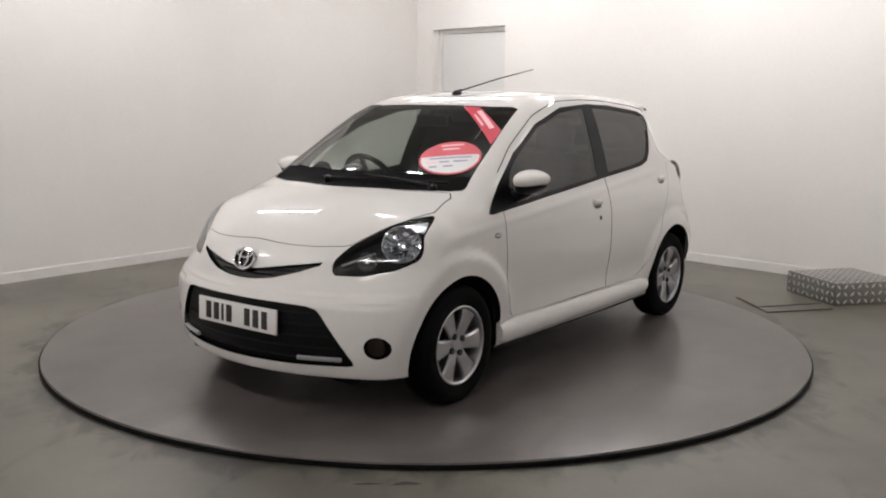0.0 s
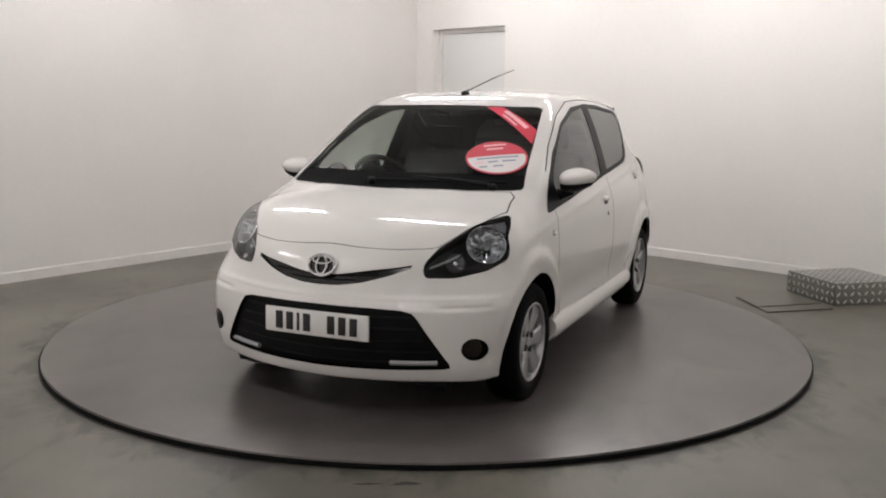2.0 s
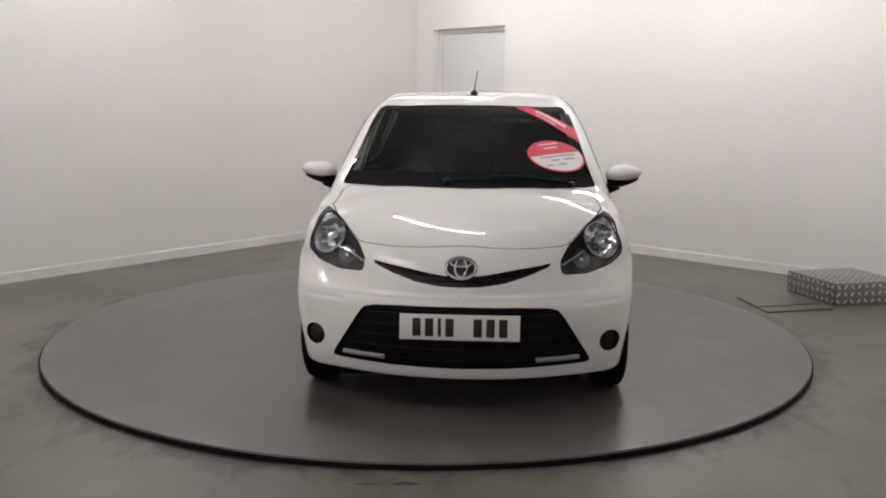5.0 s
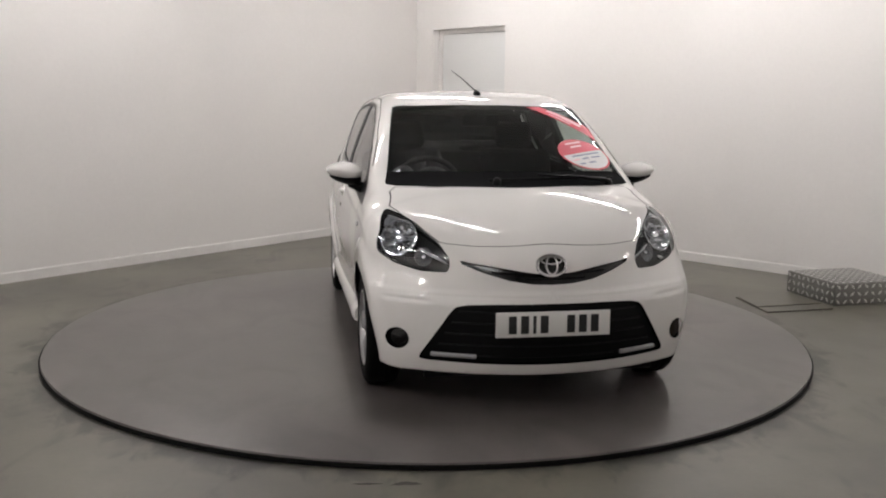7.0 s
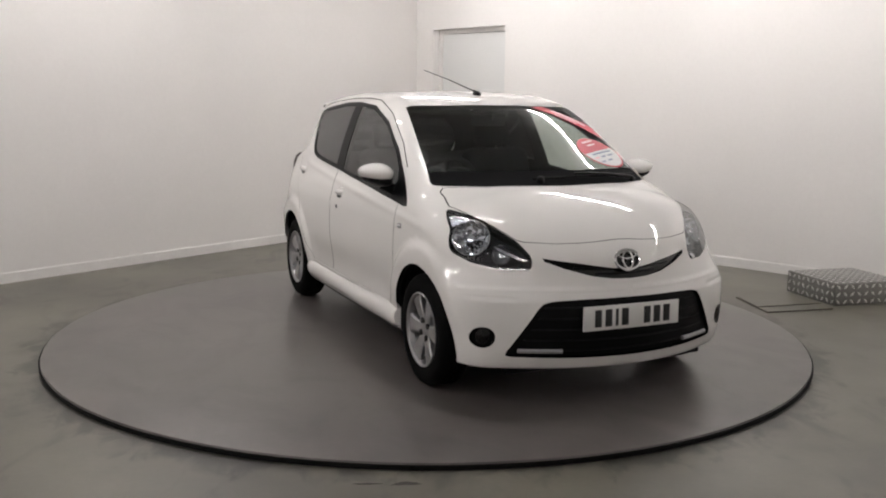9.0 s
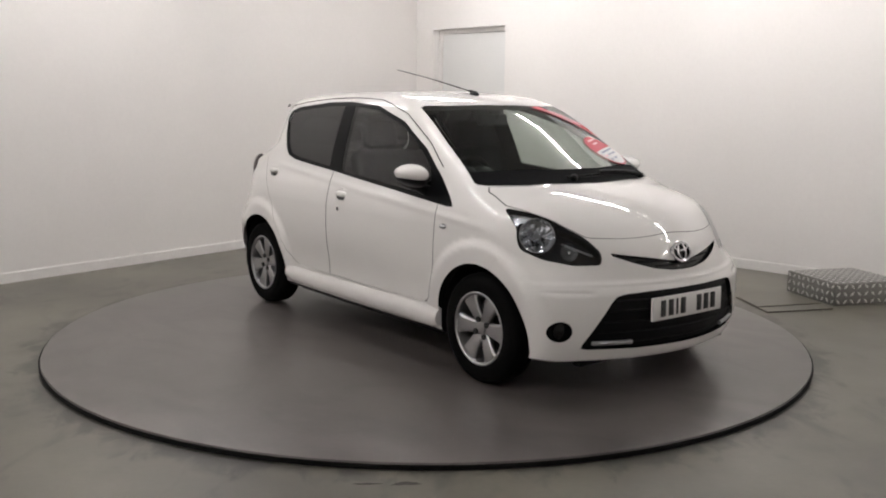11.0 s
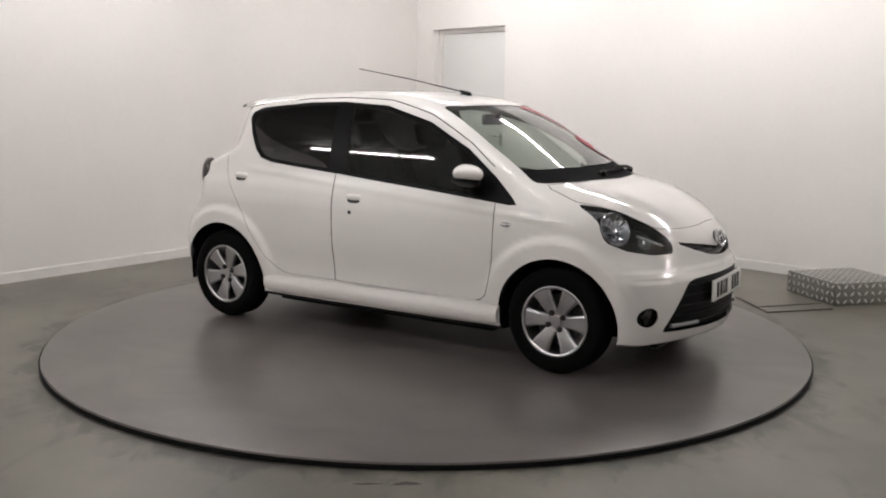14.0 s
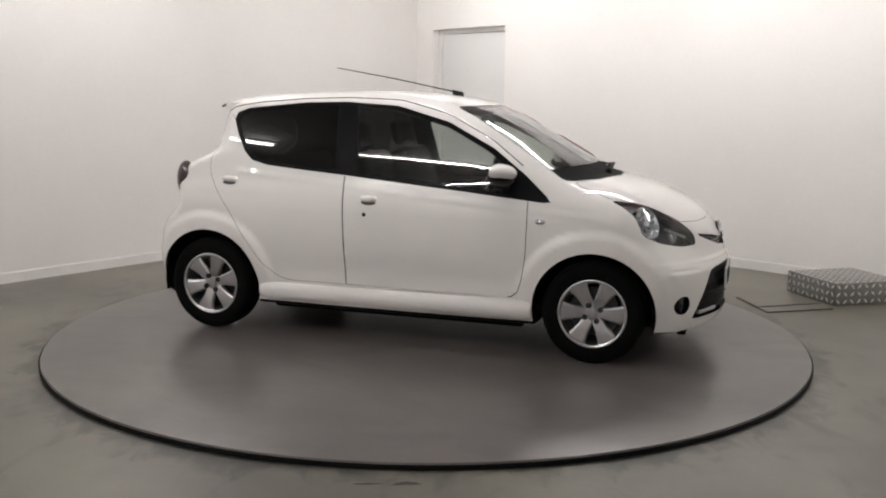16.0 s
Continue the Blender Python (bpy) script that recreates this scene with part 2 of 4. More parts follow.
def build_room():
    P_L = Vector((*CORNER, 0)) + LDIR * LLEN
    P_R = Vector((*CORNER, 0)) + RDIR * RLEN
    P_B = P_L + RDIR * RLEN
    outline = [(p.x, p.y) for p in (Vector((*CORNER, 0)), P_L, P_B, P_R)]
    big = [((x - 0.2) * 1.08 + 0.2, (y + 1.4) * 1.08 - 1.4) for x, y in outline]
    tagged(part("floor", slab(bmesh.new(), big, FLOOR - 0.2, FLOOR), M_FLOOR, smooth=False),
           "grey-brown painted concrete floor with worn stains", "floor", kind="structure")
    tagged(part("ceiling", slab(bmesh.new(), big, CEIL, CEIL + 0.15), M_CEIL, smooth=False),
           "unseen ceiling, toned dark grey to dim reflections", "ceiling", kind="structure")
    bm = bmesh.new()
    put(bm, ML, 0.0, LLEN, -WALLT, 0, FLOOR, CEIL)
    tagged(part("wall_west", bm, M_WALL, smooth=False), "smooth white painted studio wall", "wall", kind="structure")
    bm = bmesh.new()
    put(bm, MR, -WALLT, DOOR0, -WALLT, 0, FLOOR, CEIL)
    put(bm, MR, DOOR1, RLEN, -WALLT, 0, FLOOR, CEIL)
    put(bm, MR, DOOR0, DOOR1, -WALLT, 0, DOORTOP, CEIL)
    tagged(part("wall_east", bm, M_WALL, smooth=False), "smooth white painted wall with a doorway", "wall", kind="structure")
    for nm, a, b in (("wall_south_west", P_L, P_B), ("wall_south_east", P_B, P_R)):
        d = (b - a).normalized()
        nrm = Vector((d.y, -d.x, 0))
        m = Matrix(((d.x, nrm.x, 0, a.x), (d.y, nrm.y, 0, a.y), (0, 0, 1, 0), (0, 0, 0, 1)))
        bm = bmesh.new()
        put(bm, m, -WALLT, (b - a).length + WALLT, 0, WALLT, FLOOR, CEIL)
        tagged(part(nm, bm, M_WALL, smooth=False), "plain white painted wall", "wall", kind="structure")
    # skirting, with a chamfered top edge
    prof = [(0, 0), (0.010, 0), (0.010, 0.076), (0.004, 0.085), (0, 0.085)]
    for nm, m, x0, x1 in (("baseboard_west", ML, 0.018, LLEN), ("baseboard_east", MR, DOOR1 + 0.002, RLEN)):
        bm = bmesh.new()
        ends = [[bm.verts.new(m @ Vector((x, y + 0.001, FLOOR + z))) for y, z in prof] for x in (x0, x1)]
        bm.faces.new(ends[0]), bm.faces.new(ends[1][::-1])
        for i in range(5):
            j = (i + 1) % 5
            bm.faces.new((ends[0][i], ends[0][j], ends[1][j], ends[1][i]))
        tagged(part(nm, bm, M_SKIRT, smooth=False), "low white painted skirting board", "skirting", kind="structure")
    # door in its reveal
    bm = bmesh.new()
    put(bm, MR, DOOR0 + 0.055, DOOR1 - 0.055, -REVEAL - 0.045, -REVEAL, FLOOR + 0.008, DOORTOP - 0.05)
    door = part("door_1", bm, M_DOOR, smooth=False)
    tagged(door, "closed pale grey flush door in a recessed doorway", "door", kind="structure")
    bm = bmesh.new()
    put(bm, MR, DOOR0, DOOR0 + 0.05, -REVEAL - 0.06, -REVEAL + 0.012, FLOOR, DOORTOP)
    put(bm, MR, DOOR1 - 0.05, DOOR1, -REVEAL - 0.06, -REVEAL + 0.012, FLOOR, DOORTOP)
    put(bm, MR, DOOR0 + 0.05, DOOR1 - 0.05, -REVEAL - 0.06, -REVEAL + 0.012, DOORTOP - 0.045, DOORTOP)
    part("door_frame", bm, M_SKIRT, door, smooth=False)
    bm = bmesh.new()
    lm = MR @ Matrix.Translation((DOOR1 - 0.13, -REVEAL + 0.002, 1.0))
    box(bm, 0.045, 0.008, 0.16, lm, 0.002)
    tube(bm, [lm @ Vector(p) for p in ((0, 0, 0.03), (0, 0.045, 0.03), (-0.02, 0.055, 0.03), (-0.11, 0.055, 0.03))], 0.009)
    part("door_handle", bm, M_CHROME, door, "satin metal lever handle")


def build_turntable():
    top = new("turntable")
    tagged(top, "round grey coated vehicle turntable with a dark rim", "turntable")
    R = 2.241
    bm = bmesh.new()
    lathe(bm, [(0.0, -0.022), (R - 0.03, -0.022), (R - 0.006, -0.016), (R - 0.001, -0.008), (R - 0.004, -0.0015), (R - 0.012, 0.0), (R * 0.66, 0.0), (R * 0.33, 0.0), (0.0, 0.0)], 192)
    bmesh.ops.remove_doubles(bm, verts=bm.verts, dist=1e-5)
    part("deck", bm, M_TABLE, top)
    bm = bmesh.new()
    lathe(bm, [(R - 0.002, -0.0295), (R + 0.006, -0.0295), (R + 0.006, -0.010), (R + 0.002, -0.0075), (R - 0.0005, -0.010)], 192, closed=True)
    part("rim", bm, M_RUBBER, top, "black rubber edge strip")
    bm = bmesh.new()
    lathe(bm, [(0.0, -0.0298), (R - 0.05, -0.0298), (R - 0.05, -0.023), (0.0, -0.023)], 96)
    bmesh.ops.remove_doubles(bm, verts=bm.verts, dist=1e-5)
    part("base", bm, M_STEEL, top)
    return top


def batten(centre, heading, length=1.5):
    """Fluorescent batten on the ceiling: body, two end caps and a glowing tube."""
    e = new("ceiling_light")
    tagged(e, "white fluorescent batten fixed to the ceiling", "ceiling light", group="ceiling lights")
    bm = bmesh.new()
    box(bm, length + 0.06, 0.07, 0.05, Matrix.Translation((0, 0, -0.026)), 0.006)
    part("housing", bm, M_SKIRT, e)
    for s in (-1, 1):
        bm = bmesh.new()
        box(bm, 0.025, 0.045, 0.06, Matrix.Translation((s * (length / 2 + 0.012), 0, -0.08)), 0.005)
        part("end_cap", bm, M_SKIRT, e)
    bm = bmesh.new()
    tube(bm, [(-length / 2, 0, -0.085), (length / 2, 0, -0.085)], 0.024, 12)
    part("tube", bm, M_TUBE, e)
    e.matrix_basis = pose(*centre, 0, 0, heading)
    return e



def build_step_box():
    """Tread-plate step box with raised lozenges, and the low plate before it."""
    h, L, W = 0.163, 0.58, 0.56
    e = new("step_box")
    tagged(e, "low aluminium tread-plate step box on the floor", "step box")
    bm = bmesh.new()
    box(bm, L, W, h, Matrix.Translation((L / 2, W / 2, h / 2)), 0.004)
    part("box_shell", bm, M_TREAD, e)

    def lozenges(m, lx, ly):
        bm = bmesh.new()
        p = 0.054
        for i in range(int(lx / p)):
            for j in range(int(ly / p)):
                x, y = (i + 0.5) * lx / int(lx / p), (j + 0.5) * ly / int(ly / p)
                a = radians(45 if (i + j) % 2 else -45)
                c, s = math.cos(a), math.sin(a)
                q = [bm.verts.new(m @ Vector((x + u * c - v * s, y + u * s + v * c, 0))) for u, v in ((-0.025, 0), (0, -0.0105), (0.025, 0), (0, 0.0105))]
                t = bm.verts.new(m @ Vector((x - 0.004 * c, y - 0.004 * s, 0.005)))
                t2 = bm.verts.new(m @ Vector((x + 0.004 * c, y + 0.004 * s, 0.005)))
                for f in ((q[0], q[1], t), (q[1], t2, t), (q[1], q[2], t2), (q[2], q[3], t2), (q[3], t, t2), (q[3], q[0], t)):
                    bm.faces.new(f)
        return bm
    tagged(part("tread_pattern", lozenges(Matrix.Translation((0, 0, h)), L, W), M_TREADTOP, e, smooth=False), kind="stuff")
    tagged(part("tread_pattern", lozenges(pose(0, 0, 0, 90, 0, 0), L, h), M_TREADTOP, e, smooth=False), kind="stuff")
    tagged(part("tread_pattern", lozenges(pose(0, W, 0, 90, 0, -90), W, h), M_TREADTOP, e, smooth=False), kind="stuff")
    e.matrix_basis = pose(2.905, 0.800, FLOOR, 0, 0, 14)
    bm = bmesh.new()
    slab(bm, [(2.337, 0.56), (2.85, 0.69), (2.86, 0.80), (2.715, 1.30), (2.28, 1.06)], FLOOR, FLOOR + 0.009)
    slab(bm, [(2.316, 0.70), (2.83, 0.84), (2.71, 1.285), (2.29, 1.05)], FLOOR + 0.0085, FLOOR + 0.015)
    bmesh.ops.bevel(bm, geom=list(bm.edges), offset=0.002, segments=2, affect="EDGES")
    tagged(part("cover_plate", bm, M_FLOOR, smooth=False), "low grey painted cover plate beside the step box", "cover plate")



STAINS = ((-0.08, -2.37, 0.055, 0.014, 0.1), (-0.22, -2.375, 0.05, 0.008, 0.05))


def build_stains():
    """Worn dark marks on the floor round the turntable."""
    rnd = random.Random(4)
    for cx, cy, a, b, turn in STAINS:
        bm = bmesh.new()
        n = 26
        c, s = math.cos(turn), math.sin(turn)
        pts = []
        for i in range(n):
            w = 2 * math.pi * i / n
            r = 1 + 0.32 * rnd.uniform(-1, 1)
            u, v = a * r * math.cos(w), b * r * math.sin(w)
            pts.append((cx + u * c - v * s, cy + u * s + v * c))
        slab(bm, pts, FLOOR + 0.0002, FLOOR + 0.0008)
        tagged(part("floor_stain", bm, M_STAIN, smooth=False), "thin dark worn mark on the concrete floor", "floor stain", group="floor stains", kind="structure")


build_step_box()
build_stains()
build_room()
TURNTABLE = build_turntable()

# ---------------------------------------------------------------- car shape
def smooth_curve(xs, ys):
    """Monotone cubic through a few knots."""
    xs, ys = np.array(xs, float), np.array(ys, float)
    h, d = np.diff(xs), np.diff(ys) / np.diff(xs)
    m = np.zeros_like(ys)
    m[0], m[-1] = d[0], d[-1]
    for i in range(1, len(xs) - 1):
        if d[i - 1] * d[i] > 0:
            w1, w2 = 2 * h[i] + h[i - 1], h[i] + 2 * h[i - 1]
            m[i] = (w1 + w2) / (w1 / d[i - 1] + w2 / d[i])

    def at(x):
        x = np.clip(np.asarray(x, float), xs[0] - 0.6, xs[-1] + 0.6)
        i = np.clip(np.searchsorted(xs, x) - 1, 0, len(xs) - 2)
        t = (x - xs[i]) / h[i]
        inside = ((1 + 2 * t) * (1 - t) ** 2 * ys[i] + t * (1 - t) ** 2 * h[i] * m[i]
                  + t * t * (3 - 2 * t) * ys[i + 1] + t * t * (t - 1) * h[i] * m[i + 1])
        return np.where(t < 0, ys[0] + m[0] * (x - xs[0]), np.where(t > 1, ys[-1] + m[-1] * (x - xs[-1]), inside))
    return at


def smax(a, b, k):
    return np.maximum(a, b) + np.maximum(k - np.abs(a - b), 0) ** 2 / (4 * k)


def step(x, a, b):
    t = np.clip((x - a) / (b - a), 0, 1)
    return t * t * (3 - 2 * t)


# car space: x forward, y to its left, z up, origin between the axles on the ground
AXLE, TRACK, HUBZ, WHEELR = 1.17, 0.775, 0.278, 0.278
TOP = smooth_curve([-1.60, -1.36, -1.2, -0.8, -0.4, -0.1, 0.15, 0.3, 0.45, 0.6, 0.9, 1.0, 1.125, 1.16, 1.3, 1.45, 1.6, 1.70, 1.77, 1.84],
                   [1.28, 1.370, 1.400, 1.443, 1.459, 1.457, 1.433, 1.404, 1.354, 1.288, 1.125, 1.067, 0.993, 0.979, 0.946, 0.900, 0.832, 0.767, 0.70, 0.60])
SIDE = smooth_curve([0.12, 0.2, 0.3, 0.45, 0.62, 0.75, 0.85, 0.93, 1.1, 1.3, 1.42, 1.5],
                    [0.745, 0.77, 0.785, 0.795, 0.802, 0.797, 0.778, 0.748, 0.694, 0.614, 0.556, 0.51])
PLAN = smooth_curve([-1.7, -1.45, -1.2, -0.9, -0.3, 0.5, 0.9, 1.2, 1.45, 1.65, 1.9],
                    [0.92, 0.965, 0.985, 0.995, 1.0, 0.992, 0.978, 0.98, 0.957, 0.92, 0.82])
FRONT = smooth_curve([0.12, 0.2, 0.3, 0.42, 0.495, 0.53, 0.56, 0.60, 0.68, 0.76, 0.9],
                     [1.76, 1.81, 1.838, 1.843, 1.838, 1.825, 1.807, 1.796, 1.775, 1.735, 1.64])
REAR = smooth_curve([0.12, 0.25, 0.4, 0.55, 0.64, 0.72, 0.78, 0.84, 0.90, 0.96, 1.02, 1.09, 1.2, 1.33, 1.45],
                    [1.55, 1.585, 1.612, 1.608, 1.580, 1.505, 1.475, 1.476, 1.482, 1.475, 1.42, 1.355, 1.315, 1.275, 1.23])


def field(p):
    """Negative inside the car's body, positive outside."""
    x, y, z = p[..., 0], np.abs(p[..., 1]), p[..., 2]
    y = np.sqrt(y * y + 1e-6)
    t = x + 0.31 * y * y * step(x, 0.0, 0.7) * (1 - 0.65 * step(x, 1.0, 1.25) * (1 - step(x, 1.3, 1.6)))
    top = (z - TOP(t) + (0.075 - 0.035 * step(x, 0.9, 1.15)) * y * y + 0.26 * step(x, 0.98, 1.22) * y ** 4) * 0.92
    w = SIDE(z) * PLAN(x)
    # flared wheel arches with a rolled outer edge
    for xc, amount in ((AXLE, 0.020), (-AXLE, 0.020)):
        d = np.hypot(x - xc, z - HUBZ)
        w = w + amount * (1 - step(d, 0.400, 0.458)) * step(z, 0.24, 0.46)
    # the belt crease, running from the rear door on to the wing
    w = w + 0.0040 * np.exp(-((z - 0.886 + 0.085 * x) / 0.019) ** 2) * step(x, -1.08, -0.88) * (1 - step(x, 1.08, 1.30))
    # a soft hollow along the doors above the sill
    w = w - 0.012 * np.exp(-((z - 0.40) / 0.09) ** 2) * step(x, -0.85, -0.6) * (1 - step(x, 0.6, 0.85))
    side = y - w
    # bumper ridge above the grille, and the groove under it at the corners
    ridge = 0.0055 * np.exp(-((z - 0.553) / 0.010) ** 2) - 0.007 * np.exp(-((z - 0.514 - 0.03 * (y - 0.5)) / 0.010) ** 2) * step(y, 0.50, 0.57) * (1 - step(y, 0.70, 0.75))
    front = (x - FRONT(z) - ridge + (0.465 + 0.16 * step(z, 0.5, 0.68)) * y * y) * 0.93
    rear = (-x - REAR(z) + (0.12 + 0.30 * step(z, 0.96, 1.12)) * y * y) * 0.95
    f = smax(side, top, 0.09 - 0.03 * step(x, 0.9, 1.2))
    f = smax(f, front, 0.07)
    f = smax(f, rear, 0.08)
    return smax(f, 0.175 - z, 0.03)


def gradient(p, e=1e-4):
    g = np.stack([field(p + e * np.eye(3)[i]) - field(p - e * np.eye(3)[i]) for i in range(3)], -1)
    return g / np.linalg.norm(g, axis=-1, keepdims=True)


def meet(inside, outside, n=44):
    """Where the way from inside to outside leaves the body."""
    a, b = np.array(inside, float), np.array(outside, float)
    lo, hi = np.zeros(len(a)), np.ones(len(a))
    for _ in range(n):
        mid = (lo + hi) / 2
        out = field(a + (b - a) * mid[:, None]) > 0
        hi, lo = np.where(out, mid, hi), np.where(out, lo, mid)
    return a + (b - a) * ((lo + hi) / 2)[:, None]


def snap(points):
    """Points near the body, moved onto its surface."""
    p = np.array(points, float)
    for _ in range(12):
        p = p - field(p)[:, None] * gradient(p)
    return p


def dense(points, gap=0.02, closed=True):
    out = []
    k = len(points)
    for i in range(k if closed else k - 1):
        a, b = np.array(points[i], float), np.array(points[(i + 1) % k], float)
        n = max(1, int(np.linalg.norm(b - a) / gap))
        out += [a + (b - a) * j / n for j in range(n)]
    if not closed:
        out.append(np.array(points[-1], float))
    return np.array(out)


def rounded(points, times=2):
    """Corner cutting, to turn an angular outline into a smooth one."""
    p = np.array(points, float)
    for _ in range(times):
        q = np.roll(p, -1, axis=0)
        p = np.stack([0.75 * p + 0.25 * q, 0.25 * p + 0.75 * q], 1).reshape(-1, p.shape[1])
    return p


AX0, AX1, AXZ, FAN = -1.15, 1.15, 0.57, 0.75
UEND = AX1 + FAN * math.pi / 2


def to_param(p):
    x, y, z = p[:, 0], np.maximum(p[:, 1], 0), p[:, 2] - AXZ
    rho = np.hypot(y, z)
    u = np.where(x > AX1, AX1 + FAN * np.arctan2(x - AX1, rho), np.where(x < AX0, AX0 - FAN * np.arctan2(AX0 - x, rho), x))
    phi = np.where(y < 2e-3, np.where(z > 0, math.pi, 0.0), np.arctan2(y, -z))
    return np.stack([u, FAN * phi], 1)


def from_param(q):
    u, phi = q[:, 0], q[:, 1] / FAN
    c = np.stack([np.clip(u, AX0, AX1), 0 * u, AXZ + 0 * u], 1)
    psi = (u - c[:, 0]) / FAN
    d = np.stack([np.sin(psi), np.cos(psi) * np.sin(phi), -np.cos(psi) * np.cos(phi)], 1)
    return meet(c, c + 2.2 * d)


def by_side(points):
    p = dense(points)
    n = len(p)
    return to_param(meet(np.stack([p[:, 0], np.zeros(n), p[:, 1]], 1), np.stack([p[:, 0], np.ones(n) * 1.5, p[:, 1]], 1)))


def by_front(points):
    p = dense(points)
    n = len(p)
    return to_param(meet(np.stack([np.ones(n), p[:, 0], p[:, 1]], 1), np.stack([np.ones(n) * 2.6, p[:, 0], p[:, 1]], 1)))


def by_rear(points):
    p = dense(points)
    n = len(p)
    return to_param(meet(np.stack([-np.ones(n), p[:, 0], p[:, 1]], 1), np.stack([-np.ones(n) * 2.6, p[:, 0], p[:, 1]], 1)))


def by_top(points):
    p = dense(points)
    n = len(p)
    return to_param(meet(np.stack([p[:, 0], p[:, 1], np.ones(n) * 0.6], 1), np.stack([p[:, 0], p[:, 1], np.ones(n) * 2.0], 1)))


def grown(q, g):
    """A closed outline moved outwards by g."""
    a, b = np.roll(q, 1, axis=0), np.roll(q, -1, axis=0)
    t = b - a
    t = t / np.maximum(np.linalg.norm(t, axis=1, keepdims=True), 1e-9)
    area = np.sum(q[:, 0] * b[:, 1] - b[:, 0] * q[:, 1])
    n = np.stack([t[:, 1], -t[:, 0]], 1) * (1 if area > 0 else -1)
    r = q + n * g
    r[:, 1] = np.clip(r[:, 1], 0, FAN * math.pi)
    return r


def within(poly, pts):
    x, y = pts[:, 0], pts[:, 1]
    inside = np.zeros(len(pts), bool)
    j = len(poly) - 1
    for i in range(len(poly)):
        xi, yi, xj, yj = *poly[i], *poly[j]
        cross = ((yi > y) != (yj > y)) & (x < (xj - xi) * (y - yi) / (yj - yi + 1e-15) + xi)
        inside ^= cross
        j = i
    return inside


def circle(cx, cy, r, n=40, squash=1.0):
    return [(cx + r * math.cos(2 * math.pi * i / n), cy + squash * r * math.sin(2 * math.pi * i / n)) for i in range(n)]


# outlines on the body: side view (x, z), front view (y, z) or points on the surface
DLO = [(-1.065, 1.275), (-1.05, 1.315), (-0.98, 1.342), (-0.6, 1.378), (-0.34, 1.384), (-0.014, 1.364), (0.31, 1.277),
       (0.59, 1.137), (0.78, 0.997), (0.90, 0.893), (0.925, 0.862), (0.88, 0.858), (0.4, 0.905), (0.0, 0.940), (-0.281, 0.966),
       (-0.6, 0.992), (-0.80, 1.010), (-0.90, 1.035), (-0.955, 1.082), (-1.02, 1.18)]
REAR_GLASS = [(-1.035, 1.26), (-1.02, 1.305), (-0.96, 1.322), (-0.6, 1.356), (-0.385, 1.362), (-0.345, 0.993), (-0.6, 1.012),
              (-0.79, 1.030), (-0.875, 1.050), (-0.93, 1.095), (-0.99, 1.18)]
FRONT_GLASS = [(-0.265, 1.360), (-0.014, 1.340), (0.30, 1.256), (0.55, 1.130), (0.66, 1.050), (0.70, 0.985), (0.685, 0.90), (0.4, 0.925),
               (0.0, 0.960), (-0.205, 0.977)]
FRONT_DOOR = [(-0.281, 0.966), (-0.265, 0.6), (-0.258, 0.338), (0.2, 0.334), (0.68, 0.331), (0.725, 0.342), (0.757, 0.37), (0.778, 0.43),
              (0.796, 0.571), (0.80, 0.75), (0.80, 0.866), (0.4, 0.904), (0.0, 0.939)]
REAR_DOOR = [(-1.02, 1.18), (-1.063, 1.275), (-1.085, 1.30), (-1.12, 1.24), (-1.165, 1.12), (-1.185, 1.02), (-1.172, 0.95), (-1.13, 0.875),
             (-1.03, 0.745), (-0.935, 0.618), (-0.86, 0.515), (-0.79, 0.43), (-0.72, 0.368), (-0.65, 0.342), (-0.58, 0.338), (-0.266, 0.338),
             (-0.273, 0.6), (-0.289, 0.966), (-0.6, 0.991), (-0.80, 1.009), (-0.90, 1.034), (-0.955, 1.081)]
HEADLAMP = [(1.667, 0.446, 0.638), (1.651, 0.434, 0.690), (1.583, 0.474, 0.755), (1.502, 0.534, 0.803), (1.449, 0.564, 0.828), (1.366, 0.614, 0.857),
            (1.235, 0.675, 0.880), (1.30, 0.70, 0.845), (1.372, 0.712, 0.795), (1.385, 0.726, 0.752), (1.418, 0.735, 0.705), (1.504, 0.668, 0.662), (1.60, 0.558, 0.636)]
BONNET = [(1.203, 0.0, 0.966), (1.192, 0.12, 0.966), (1.168, 0.25, 0.966), (1.128, 0.41, 0.964), (1.065, 0.53, 0.958), (1.028, 0.60, 0.95), (1.06, 0.628, 0.93), (1.121, 0.630, 0.915), (1.22, 0.650, 0.885),
          (1.366, 0.606, 0.857), (1.449, 0.554, 0.828), (1.502, 0.524, 0.803), (1.575, 0.470, 0.762), (1.59, 0.448, 0.755), (1.612, 0.41, 0.754), (1.655, 0.32, 0.751),
          (1.682, 0.22, 0.752), (1.694, 0.13, 0.756), (1.697, 0.06, 0.764), (1.697, 0.0, 0.767)]
SCREEN = [(0.405, 0.0), (0.390, 0.22), (0.366, 0.38), (0.332, 0.50), (0.338, 0.532), (0.47, 0.557), (0.64, 0.586), (0.82, 0.615), (0.955, 0.642), (0.98, 0.632), (1.01, 0.58), (1.10, 0.40),
          (1.150, 0.2), (1.175, 0.0)]
COWL = [(1.042, 0.0), (1.029, 0.2), (0.977, 0.4), (0.92, 0.55), (0.888, 0.627), (0.955, 0.645), (0.985, 0.642), (1.02, 0.598), (1.057, 0.53), (1.121, 0.41), (1.162, 0.25), (1.186, 0.12), (1.197, 0.0)]
